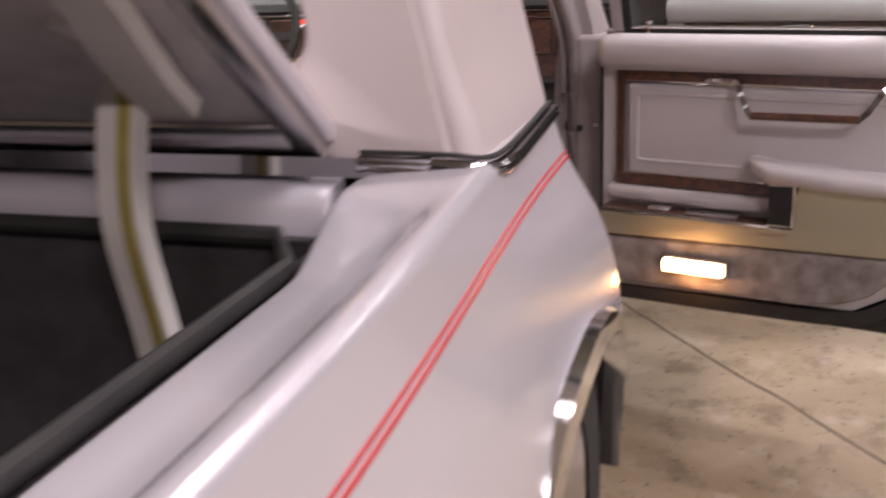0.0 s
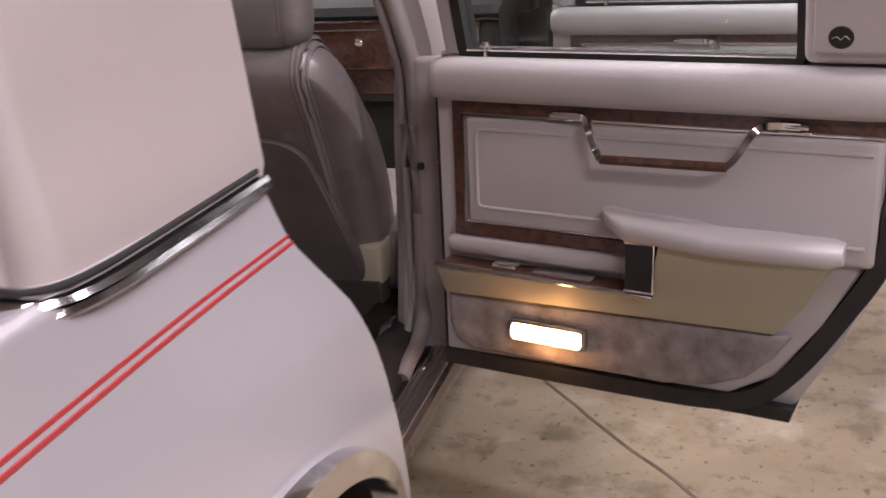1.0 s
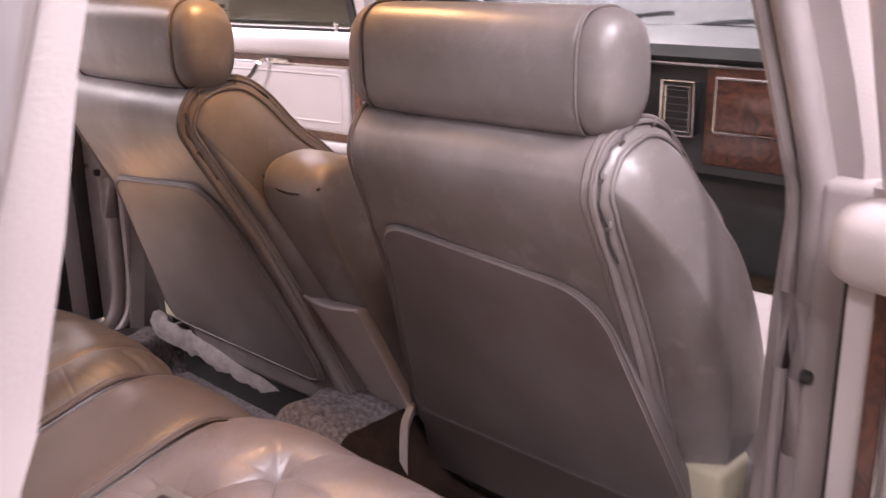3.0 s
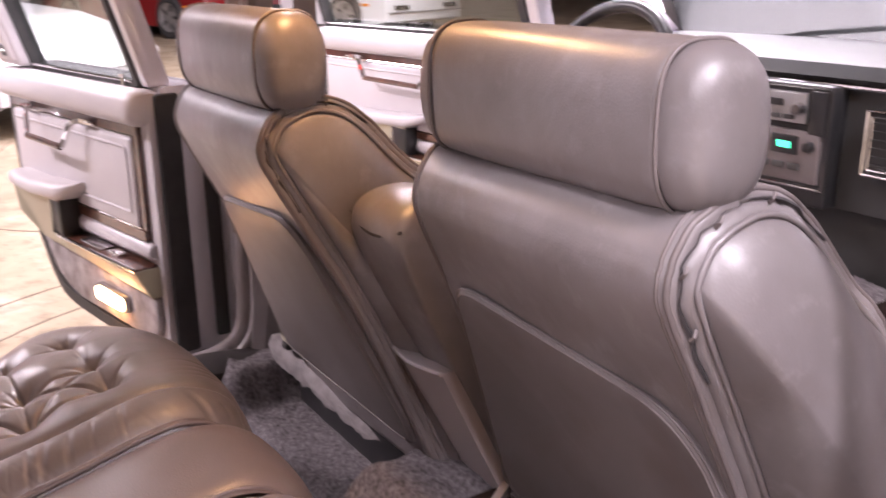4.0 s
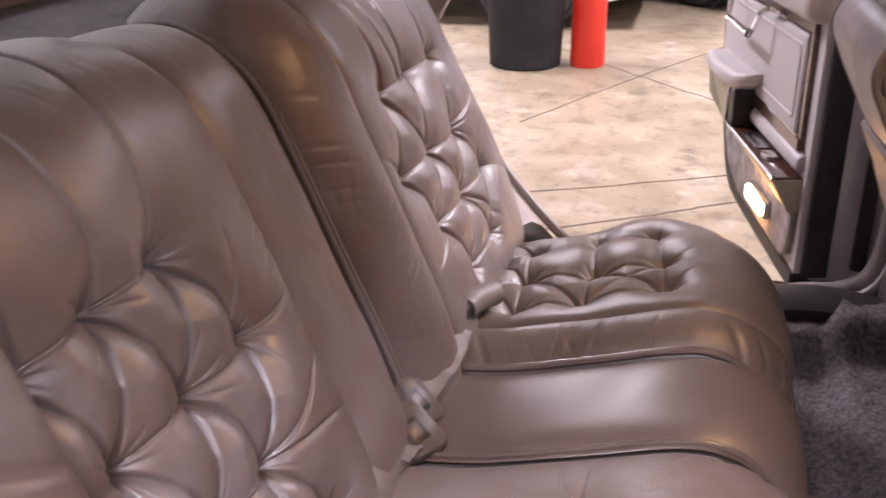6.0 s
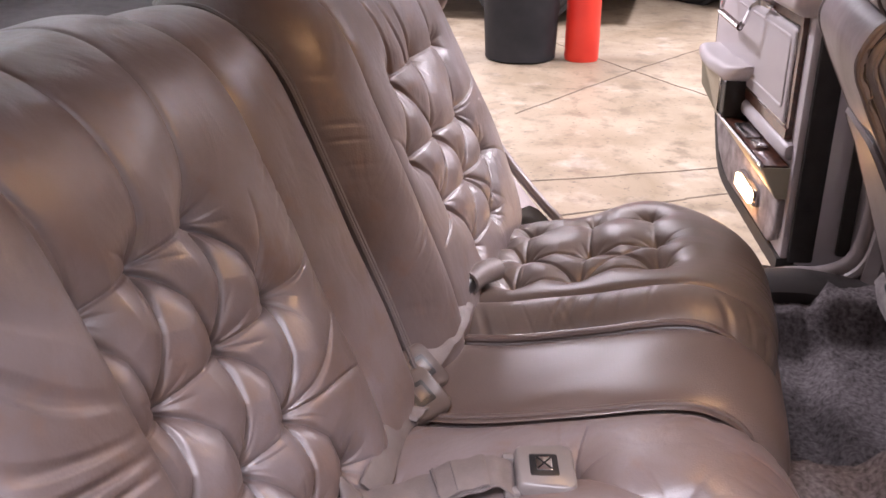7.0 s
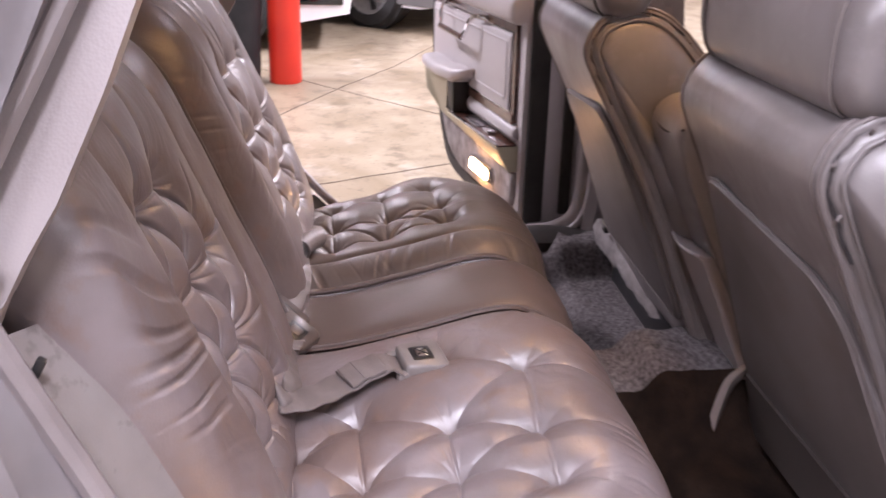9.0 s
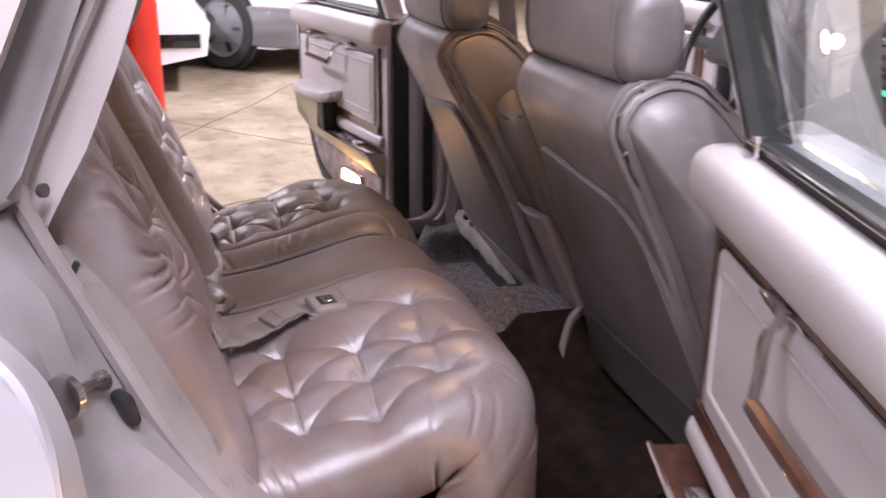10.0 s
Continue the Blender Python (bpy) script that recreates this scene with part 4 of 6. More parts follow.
rd = part("radio", box(-0.315, -0.135, 1.036, 1.05, 0.775, 0.832, 0.003), SILVER, cs, "silver radio with dark slot")
for kx in (-0.305, -0.146):
    part("radio_knob", moved(turned([(0.0, 0.0), (0.012, 0.0), (0.010, 0.016), (0.0, 0.016)], 14), look((kx, 1.036, 0.803), (kx, 2.0, 0.803))), CHROME_DULL, rd, "ribbed metal knob")
part("vent", box(-0.128, -0.092, 1.036, 1.05, 0.755, 0.838, 0.003), BLACK, cs)
cl = part("climate_panel", box(-0.320, -0.100, 1.036, 1.05, 0.665, 0.762, 0.003), SEAT_BACK, cs, "worn brown-grey climate panel")
part("display_window", box(-0.205, -0.145, 1.033, 1.038, 0.716, 0.752, 0.002), BLACK, cl)
for kx, kz in ((-0.300, 0.735), (-0.118, 0.735), (-0.300, 0.690)):
    part("knob", moved(turned([(0.0, 0.014), (0.009, 0.014), (0.011, 0.0), (0.0, 0.0)][::-1], 14), look((kx, 1.038, kz), (kx, 2.0, kz))), BLACK, cl, "black knob")
part("wood_facing", box(0.072, 0.62, 1.078, 1.0885, 0.640, 0.842, 0.002), WOOD, car, "dark burl wood dash facing")
for k in range(5):
    part("button", box(-0.305 + 0.031 * k, -0.282 + 0.031 * k, 1.030, 1.038, 0.782, 0.790, 0.001), LABEL_DARK, cs)
    part("button", box(-0.305 + 0.036 * k, -0.280 + 0.036 * k, 1.030, 1.038, 0.688, 0.700, 0.001), LABEL_DARK, cs)
part("cassette_slot", box(-0.275, -0.185, 1.032, 1.038, 0.805, 0.818, 0.001), BLACK, cs)
part("clock_display", box(-0.190, -0.160, 1.031, 1.037, 0.728, 0.740, 0.001), GREEN_LED, cs, "green lit clock display")
cf = [(-0.328, 0.655), (-0.092, 0.655), (-0.092, 0.842), (-0.328, 0.842)]
part("stack_frame", rod([(x, 1.043, z) for x, z in cf + cf[:1]], 0.003, 6), CHROME, cs)
cv = part("centre_vent", box(-0.022, 0.056, 1.060, 1.085, 0.698, 0.812, 0.004), BLACK, car, "black upright dash vent in a chrome frame")
for off, th in ((0.0, 0.0032), (0.010, 0.0022)):
    part("vent_frame", rod([(x, 1.058, z) for x, z in ((-0.022 + off, 0.698 + off), (0.056 - off, 0.698 + off), (0.056 - off, 0.812 - off), (-0.022 + off, 0.812 - off), (-0.022 + off, 0.698 + off))], th, 6), CHROME, cv)
for k in range(6):
    part("vent_slat", box(-0.010, 0.044, 1.056, 1.064, 0.716 + 0.015 * k, 0.719 + 0.015 * k), DASH, cv)
vn = part("side_vent", box(0.50, 0.62, 1.06, 1.085, 0.68, 0.83, 0.004), BLACK, car, "black dash vent in a chrome frame")
part("vent_frame", rod([(x, 1.058, z) for x, z in ((0.50, 0.68), (0.62, 0.68), (0.62, 0.83), (0.50, 0.83), (0.50, 0.68))], 0.004, 6), CHROME, vn)
part("instrument_panel", box(-0.72, -0.36, 1.05, 1.085, 0.70, 0.835, 0.005), WOOD, car, "wood faced instrument panel")
part("warning_display", box(-0.375, -0.352, 1.036, 1.046, 0.822, 0.836, 0.001), RED_LED, car, "small red lit display")
part("lower_dash", box(CX - 0.68, CX + 0.68, 1.12, 1.20, 0.40, 0.63, 0.02), DASH, car)
sw = part("steering_wheel", moved(rod([(0.192 * math.cos(a), 0.192 * math.sin(a), 0) for a in np.linspace(0, 2 * math.pi, 40, endpoint=False)], 0.0135, 10, closed=True), look((-0.47, 0.81, 0.812), (-0.47, 1.31, 0.557))), BLACK, car, "black steering wheel")
part("wheel_hub", moved(merged(box(-0.09, 0.09, -0.05, 0.05, -0.02, 0.02, 0.012), box(-0.19, 0.19, -0.02, 0.01, -0.012, 0.008, 0.004)), look((-0.47, 0.82, 0.807), (-0.47, 1.31, 0.557))), DASH, sw)
part("column", rod([(-0.47, 0.835, 0.80), (-0.47, 1.20, 0.61)], 0.035, 12), BLACK, car)
part("column_lever", rod([(-0.42, 0.93, 0.77), (-0.29, 0.91, 0.83), (-0.25, 0.905, 0.84)], 0.007, 8), CHROME_DULL, car)
part("mirror", box(CX - 0.11, CX + 0.11, 0.80, 0.83, 1.19, 1.25, 0.012), BLACK, car)


# ---- doors ----
def door(m, name, long, label, lamp_on=True):
    """An open door: way along it, out through its skin, height. m places it; long stretches it."""
    K = m @ Matrix.Diagonal((long, 1, 1, 1))

    def p(nm, bm, mat, parent, lab="", soft=40):
        return part(nm, moved(bm, K), mat, parent, lab, soft)

    def tilt(bm):
        for v in bm.verts:
            if v.co.z > 0.885:
                v.co.y -= 0.30 * (v.co.z - 0.885)
        return bm
    d = p(name, prism(((-0.02, 0.318), (0.588, 0.330), (0.602, 0.36), (0.655, 0.46), (0.705, 0.57), (0.722, 0.70), (0.722, 0.882), (-0.02, 0.882)), "y", 0.014, 0.125, 0.010), PAINT, car, label)
    p("trim_board", prism(((-0.013, 0.345), (0.50, 0.362), (0.57, 0.405), (0.63, 0.50), (0.682, 0.60), (0.695, 0.70), (0.695, 0.872), (-0.013, 0.872)), "y", -0.012, 0.016, 0.006), TRIM, d, "pale grey vinyl door trim")
    p("seal", strip([(u, 0.0, z) for u, z in ((-0.016, 0.332), (0.30, 0.338), (0.47, 0.345), (0.545, 0.368), (0.600, 0.425), (0.655, 0.515), (0.700, 0.605), (0.714, 0.70), (0.714, 0.87))], 0.028, 0.036, 5, up=(0, 1, 0)), RUBBER, d, "black rubber door seal")
    p("lower_edge", prism(((-0.02, 0.314), (0.592, 0.323), (0.600, 0.350), (0.50, 0.352), (-0.02, 0.335)), "y", 0.0, 0.10, 0.004), RUBBER, d, "black lower door edge")
    p("hinge_seal", box(-0.026, -0.012, 0.0, 0.05, 0.34, 0.87, 0.008), RUBBER, d)
    p("top_roll", loft([[(u, -0.012 + a * k, 0.843 + b * k) for a, b in super_ring(20, 0.040, 0.036, 2.6)] for u, k in ((-0.012, 0.70), (-0.006, 0.9), (0.010, 1.0), (0.66, 1.0), (0.70, 0.97))]), TRIM, d, "soft pale grey top roll")
    w = p("wood_strip", merged(box(0.022, 0.692, -0.0225, -0.010, 0.7885, 0.810), box(0.022, 0.0375, -0.0215, -0.010, 0.595, 0.790), box(0.022, 0.365, -0.0260, -0.010, 0.577, 0.597)), WOOD, d, "dark burl wood trim frame")
    p("chrome_line", rod([(0.692, -0.022, 0.7855), (0.041, -0.022, 0.7855), (0.041, -0.022, 0.5995), (0.36, -0.022, 0.5995)], 0.0024, 6), CHROME, w)
    p("door_panel", box(0.047, 0.692, -0.026, -0.008, 0.598, 0.782, 0.009, 3), TRIM, d, "padded pale grey door panel")
    bead = rounded([(0.690, 0.628), (0.068, 0.628), (0.068, 0.762), (0.690, 0.762)], 0.012)[5:-5]
    p("bead", rod([(u, -0.0255, z) for u, z in bead], 0.0035, 8, up=(0, 1, 0)), TRIM, d)
    h = p("pull_handle", merged(rod([(0.303, -0.066, 0.7370), (0.492, -0.066, 0.7400)], 0.0075, 8)), WOOD, d, "wood pull bar")
    p("bracket", merged(strip([(0.212, -0.031, 0.7940), (0.262, -0.036, 0.7940), (0.276, -0.052, 0.7830), (0.292, -0.060, 0.7520), (0.304, -0.067, 0.7370)], 0.010, 0.007, 4, up=(0, 1, 0)), box(0.205, 0.262, -0.036, -0.024, 0.7905, 0.7975, 0.002)), CHROME, h, "chrome handle bracket")
    p("bracket", merged(strip([(0.490, -0.067, 0.7400), (0.505, -0.060, 0.7560), (0.524, -0.052, 0.7890), (0.540, -0.036, 0.7970), (0.582, -0.031, 0.7970)], 0.010, 0.007, 4, up=(0, 1, 0)), box(0.540, 0.594, -0.036, -0.024, 0.7930, 0.8000, 0.002)), CHROME, h, "chrome handle bracket")
    p("lower_roll", loft([[(u, -0.012 + a * k, 0.556 + b * k) for a, b in super_ring(18, 0.019, 0.019, 2.4)] for u, k in ((0.006, 0.75), (0.016, 1.0), (0.36, 1.0), (0.375, 0.8))]), TRIM, d)
    arm = p("armrest", loft([[(u, y0 * 0.85 + a * 0.85, zc - 0.003 + b * 0.85) for a, b in super_ring(22, hw, hh, 3.2)] for u, y0, hw, zc, hh in ((0.300, -0.035, 0.022, 0.652, 0.006), (0.312, -0.042, 0.034, 0.644, 0.016), (0.345, -0.050, 0.048, 0.634, 0.022), (0.44, -0.050, 0.052, 0.630, 0.023), (0.475, -0.050, 0.052, 0.626, 0.021), (0.56, -0.050, 0.050, 0.626, 0.022), (0.640, -0.044, 0.044, 0.625, 0.022), (0.655, -0.040, 0.034, 0.625, 0.016))]), TRIM, d, "padded pale grey armrest")
    lower = prism(((0.0, 0.526), (0.388, 0.522), (0.392, 0.622), (0.648, 0.618), (0.612, 0.545), (0.566, 0.482), (0.0, 0.464)), "y", -0.066, -0.004, 0.006)
    for v in lower.verts:
        if v.co.y < -0.02 and v.co.z < 0.50:
            v.co.y += 0.030
    p("lower_panel", lower, KHAKI, d, "olive beige vinyl lower panel")
    sp = p("switch_plate", box(0.004, 0.386, -0.064, -0.014, 0.5245, 0.5305, 0.002), WOOD, d, "wood-grain switch plate")
    p("plate_edge", rod([(0.003, -0.066, 0.530), (0.388, -0.066, 0.526), (0.388, -0.030, 0.526)], 0.004, 6), CHROME, sp)
    p("window_switch", box(0.105, 0.150, -0.054, -0.030, 0.529, 0.540, 0.003), CHROME, sp, "chrome window switch")
    p("ashtray", box(0.180, 0.285, -0.056, -0.024, 0.529, 0.536, 0.002), CHROME_DULL, sp, "bright metal ashtray lid")
    cup = p("pull_cup", box(0.345, 0.392, -0.070, -0.022, 0.526, 0.615, 0.004), BLACK, d, "black pull cup")
    p("cup_frame", rod([(0.346, -0.0715, 0.612), (0.391, -0.0715, 0.612), (0.391, -0.0715, 0.534), (0.346, -0.0715, 0.534)], 0.0028, 6), CHROME, cup)
    cp = prism(((0.045, 0.358), (0.40, 0.366), (0.475, 0.376), (0.528, 0.400), (0.566, 0.438), (0.592, 0.480), (0.002, 0.460), (0.002, 0.405), (0.014, 0.374)), "y", -0.026, -0.006, 0.008, 3)
    p("kick_carpet", cp, CARPET_DOOR, d, "worn grey carpet strip")
    lm = p("courtesy_lamp", box(0.127, 0.269, -0.040, -0.020, 0.398, 0.437, 0.006), CHROME_DULL, d, "courtesy lamp housing")
    p("lens", prism(rounded([(0.134, 0.4035), (0.262, 0.4035), (0.262, 0.4315), (0.134, 0.4315)], 0.006, 4), "y", -0.045, -0.036, 0.002), LENS if lamp_on else SILVER, lm, "glowing warm white lamp lens" if lamp_on else "lamp lens")
    p("lock_pin", merged(rod([(0.083, -0.010, 0.870), (0.083, -0.010, 0.898)], 0.0035, 8), moved(turned([(0, 0), (0.006, 0), (0.007, 0.006), (0, 0.008)], 10), Matrix.Translation((0.083, -0.010, 0.896)))), CHROME, d, "chrome lock pin")
    end = 0.580 if long < 1.2 else 0.712
    fr = p("window_frame", merged(tilt(box(0.030, end - 0.005, -0.004, 0.030, 0.872, 0.888)), tilt(box(0.028, 0.046, -0.004, 0.04, 0.886, 1.335)), tilt(box(end - 0.014, end, -0.006, 0.030, 0.886, 1.335)), tilt(box(0.028, 0.70, -0.004, 0.04, 1.31, 1.345))), RUBBER, d, "black window frame")
    p("chrome_sill", rod([(0.048, -0.007, 0.890), (end - 0.015, -0.007, 0.890)], 0.003, 6), CHROME, fr)
    p("outer_frame", merged(tilt(box(0.0, 0.029, 0.0, 0.05, 0.88, 1.35, 0.005)), tilt(box(0.0, 0.72, 0.0, 0.05, 1.343, 1.365, 0.005))), PAINT, d)
    gl = p("pane", tilt(box(0.044, end - 0.012, 0.010, 0.014, 0.885, 1.315)), GLASS, fr, "clear window pane")
    gl.visible_shadow = False
    if long > 1.2:
        return d
    sail = p("rear_sail", tilt(box(0.579, 0.722, -0.030, 0.035, 0.884, 1.35, 0.012, 3)), TRIM, d, "pale vinyl window corner panel")
    p("sail_inset", tilt(box(0.592, 0.708, -0.038, -0.026, 0.898, 1.32, 0.008, 2)), TRIM, sail)
    em = look((0.627, -0.046, 0.922), (0.627, -0.994, 0.64))
    p("emblem", moved(turned([(0, -0.0048), (0.0145, -0.0048), (0.016, -0.003), (0.016, 0.008), (0, 0.008)], 24), em), BLACK, sail, "round black emblem with a pale scroll")
    p("scroll", moved(rod([(-0.011, -0.002, -0.0055), (-0.005, 0.003, -0.0055), (0.0, -0.002, -0.0055), (0.005, 0.002, -0.0055), (0.011, -0.001, -0.0055)], 0.0009, 6, 4), em), CHROME, sail)
    return d


NEAR = pose(0.797, 0.048, -0.001, 0, 0, -15)
door(NEAR, "rear_door", 1.0, "open rear door with pale vinyl trim, wood strip and lit lamp")
door(FLIP @ pose(0.79, 0.028, -0.028, 0, 0, -10.5), "rear_door", 1.0, "open rear door with pale vinyl trim and lit lamp")
door(pose(0.85, 1.02, 0, 0, 0, -6), "front_door", 1.45, "open front door with pale vinyl trim and wood strip")
door(FLIP @ pose(0.85, 1.02, 0, 0, 0, -6), "front_door", 1.45, "open front door with pale vinyl trim and wood strip")
for lp, F in ((NEAR @ Vector((0.198, -0.066, 0.404)), Matrix.Identity(4)), (pose(0.79, 0.028, -0.028, 0, 0, -10.5) @ Vector((0.198, -0.066, 0.406)), FLIP)):
    lamp("courtesy_light", "POINT", F @ Matrix.Translation(lp), 0.72, WARM, radius=0.02)

# ---- cabin floor ----
def carpet_floor(x0=CX - 0.665, x1=CX + 0.665, nx=150, lift=0.0):
    bm = bmesh.new()
    xs, ys = np.linspace(x0, x1, nx), np.linspace(-0.20 + lift, 1.10 - lift, 140)
    g = []
    for x in xs:
        row = []
        for y in ys:
            k = x - CX
            z = 0.225 + lift + 0.13 * math.exp(-(k / 0.13) ** 4) + 0.035 * float(smoothstep((y - 0.05) / 0.04)) + 0.10 * float(smoothstep((y - 0.75) / 0.3))
            z += 0.075 * float(smoothstep((abs(k) - 0.555) / 0.06))
            z += (0.006 * noise.noise(Vector((x * 40, y * 40, 0))) + 0.006 * noise.noise(Vector((x * 95, y * 95, 3)))) * (0.25 if lift else 1.0)
            row.append(bm.verts.new((x, y, z)))
        g.append(row)
    for i in range(len(xs) - 1):
        for j in range(len(ys) - 1):
            bm.faces.new((g[i][j], g[i + 1][j], g[i + 1][j + 1], g[i][j + 1]))
    return bm


part("floor_carpet", carpet_floor(), CARPET, car, "thick grey shag floor carpet", soft=180)
mat = thing("floor_mat", (0.3, 0.1, 0.24), "dark brown carpet floor mat in the near footwell", "floor mat")
part("mat_carpet", carpet_floor(0.060, 0.634, 100, 0.018), MAT, mat, "dark brown pile", soft=180)
part("underbody", box(CX - 0.70, CX + 0.70, -1.1, 1.3, 0.16, 0.21), RUBBER, car)
part("parcel_shelf", prism(((-0.70, 0.885), (-1.02, 0.905), (-1.02, 0.88), (-0.70, 0.86)), "x", CX - 0.66, CX + 0.66, 0.004), SHELF, car, "grey cloth parcel shelf")
part("seat_bulkhead", box(CX - 0.66, CX + 0.66, -0.98, -0.93, 0.22, 0.87), FELT, car)

# ---- rear seat ----
rear_seat = thing("rear_seat", (CX, -0.35, 0.21), "grey-brown leather rear bench with deep buttoned pillow cushions", "car seat")
CUSH = [(-0.56, 0.405), (-0.50, 0.412), (-0.40, 0.422), (-0.29, 0.448), (-0.20, 0.472), (-0.15, 0.475), (-0.108, 0.455), (-0.090, 0.415), (-0.087, 0.372)]
BACK = [(-0.475, 0.405), (-0.505, 0.46), (-0.545, 0.56), (-0.588, 0.66), (-0.630, 0.76), (-0.658, 0.822), (-0.690, 0.860), (-0.735, 0.878), (-0.80, 0.870), (-0.83, 0.845)]


def along(profile, y=None, z=None):
    """The way along a profile at which it reaches y or z."""
    pth = smooth_path([(a, b, 0) for a, b in profile], 10)
    d, prev = 0.0, pth[0]
    for q in pth:
        d += (q - prev).length
        if (y is not None and q.x >= y) or (z is not None and q.y >= z):
            return d
        prev = q
    return d


def spots(profile, rows, by):
    return [(x, along(profile, **{by: v})) for v, xs in rows for x in xs]


CUSH_NEAR = ((-0.178, (0.262, 0.402, 0.507)), (-0.280, (0.205, 0.360, 0.458, 0.572)), (-0.380, (0.303, 0.432, 0.535)), (-0.462, (0.25, 0.36, 0.47)))
CUSH_FAR = ((-0.212, (0.234, 0.318, 0.440)), (-0.318, (0.225, 0.315, 0.455)), (-0.412, (0.222, 0.325, 0.440)), (-0.480, (0.27, 0.38, 0.50)))
BACK_NEAR = ((0.757, (0.317, 0.410, 0.500)), (0.669, (0.259, 0.360, 0.455, 0.532)), (0.579, (0.312, 0.400, 0.500)), (0.492, (0.260, 0.357, 0.452)))
BACK_FAR = ((0.757, (0.180, 0.310, 0.440)), (0.660, (0.138, 0.270, 0.405)), (0.571, (0.190, 0.322, 0.455)), (0.490, (0.25, 0.38)))
Z1, Z2, Z3 = (along(BACK, z=z) for z in (0.757, 0.669, 0.579))
RUNS_NEAR = [(0.317 + 0.02 * k + x, Z1, Z1 + 0.21 - 0.03 * k) for k, x in enumerate((0, 0.075, 0.150))] + [(0.262, Z2, Z2 + 0.10)]
RUNS_FAR = [(x, Z1, Z1 + 0.17) for x in (0.180, 0.245, 0.310, 0.440)]
RAYS_NEAR = [(0.259, Z2, 0.165, Z2 + 0.012), (0.312, Z3, 0.180, Z3 + 0.045), (0.312, Z3, 0.165, Z3 - 0.030), (0.500, Z1, 0.57, Z1 + 0.02), (0.500, Z3, 0.57, Z3 - 0.03)]
RAYS_FAR = [(0.405, along(BACK, z=0.660), 0.575, along(BACK, z=0.685)), (0.455, Z3, 0.58, Z3 - 0.05), (0.322, Z3, 0.44, Z3 - 0.09), (0.138, along(BACK, z=0.660), 0.08, along(BACK, z=0.70)), (0.190, Z3, 0.09, Z3 - 0.03)]
S1 = along(CUSH, y=-0.178)
for nm, F in SIDES:
    near = F.determinant() > 0
    if near:
        part("cushion", moved(pad(CUSH, 0.075, 0.640, 0.060, spots(CUSH, CUSH_NEAR, "y"), 340, 300, button_depth=0.035, seed=7, fold=0.0012, edge=0.22, corner=(0.075, 0.20), rows=0.16, bow=1, deep=0.72, crisp=1.1, puff=1.3, valley_width=0.024, rays=[(0.262, S1, 0.30, S1 + 0.10), (0.402, S1, 0.42, S1 + 0.10), (0.205, along(CUSH, y=-0.28), 0.10, along(CUSH, y=-0.265)), (0.205, along(CUSH, y=-0.28), 0.09, along(CUSH, y=-0.30))], top_fold=0.0010, wall=0.10), F), LEATHER, rear_seat, "buttoned leather seat cushion", soft=180)
        part("backrest", moved(pad(BACK, 0.145, 0.590, 0.052, spots(BACK, BACK_NEAR, "z"), 460, 560, button_depth=0.036, seed=8, fold=0.0008, edge=0.24, runs=RUNS_NEAR, rays=RAYS_NEAR, bow=-1), F), LEATHER, rear_seat, "buttoned leather backrest", soft=180)
        part("bolster", moved(pad([(a + 0.004, b) for a, b in BACK], 0.502, 0.660, 0.069, [], 150, 420, seed=10, gather=0.0046, pitch=0.80, slant=-0.42), F), LEATHER, rear_seat, "gathered leather side roll", soft=180)
    else:
        # Far cushion and backrest take the leather copies coloured for shade.
        part("cushion", moved(pad(CUSH, 0.075, 0.585, 0.060, spots(CUSH, CUSH_FAR, "y"), 320, 300, button_depth=0.036, seed=13, fold=0.0016, edge=0.22, corner=(0.130, 0.30), droop=(0.040, 0.24), rows=0.17, bow=1, deep=0.85, roll=(0.155, -0.085, 0.004), gather=0.0022, pitch=1.3, top_fold=0.0012, wall=0.10), F), LEATHER_CUSHION_SHADED, rear_seat, "buttoned leather seat cushion with its shade in the colour", soft=180)
        part("backrest", moved(pad(BACK, -0.048, 0.628, 0.056, spots(BACK, BACK_FAR, "z"), 360, 420, button_depth=0.026, deep=0.8, seed=14, fold=0.0005, edge=0.20, runs=RUNS_FAR, rays=RAYS_FAR, rows=0.145, bow=1, roll=(0.070, -0.115, 0.014), gather=0.0007, slant=0.60, pitch=1.25, taper=0.055), F), LEATHER_FAR_SHADED, rear_seat, "buttoned leather backrest", soft=180)
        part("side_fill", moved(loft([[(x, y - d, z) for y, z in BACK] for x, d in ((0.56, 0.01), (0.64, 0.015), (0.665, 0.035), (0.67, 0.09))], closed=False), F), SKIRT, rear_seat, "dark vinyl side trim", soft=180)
    base = [(0.075, -0.50), (0.075, -0.036), (0.42, -0.034), (0.50, -0.040), (0.56, -0.064), (0.600, -0.098), (0.624, -0.140), (0.634, -0.20), (0.636, -0.50)] if near else [(0.075, -0.50), (0.075, -0.036), (0.34, -0.036), (0.42, -0.050), (0.49, -0.080), (0.545, -0.125), (0.58, -0.175), (0.600, -0.24), (0.605, -0.50)]
    part("cushion_base", moved(prism(base, "z", 0.22, 0.405, 0.008), F), LEATHER_SHADED, rear_seat, "smooth leather cushion base, coloured darker for shade")
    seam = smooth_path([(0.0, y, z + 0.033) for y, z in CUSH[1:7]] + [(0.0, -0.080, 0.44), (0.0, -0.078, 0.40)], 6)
    part("band", moved(loft([[(x, p.y, p.z + d) for p in seam] for x, d in ((0.085, 0.0), (0.073, 0.0), (0.069, -0.014), (0.072, -0.034), (0.085, -0.034))], closed=False), F), LEATHER_SHADED, rear_seat, "leather band under the cushion roll, coloured darker for shade", soft=180)
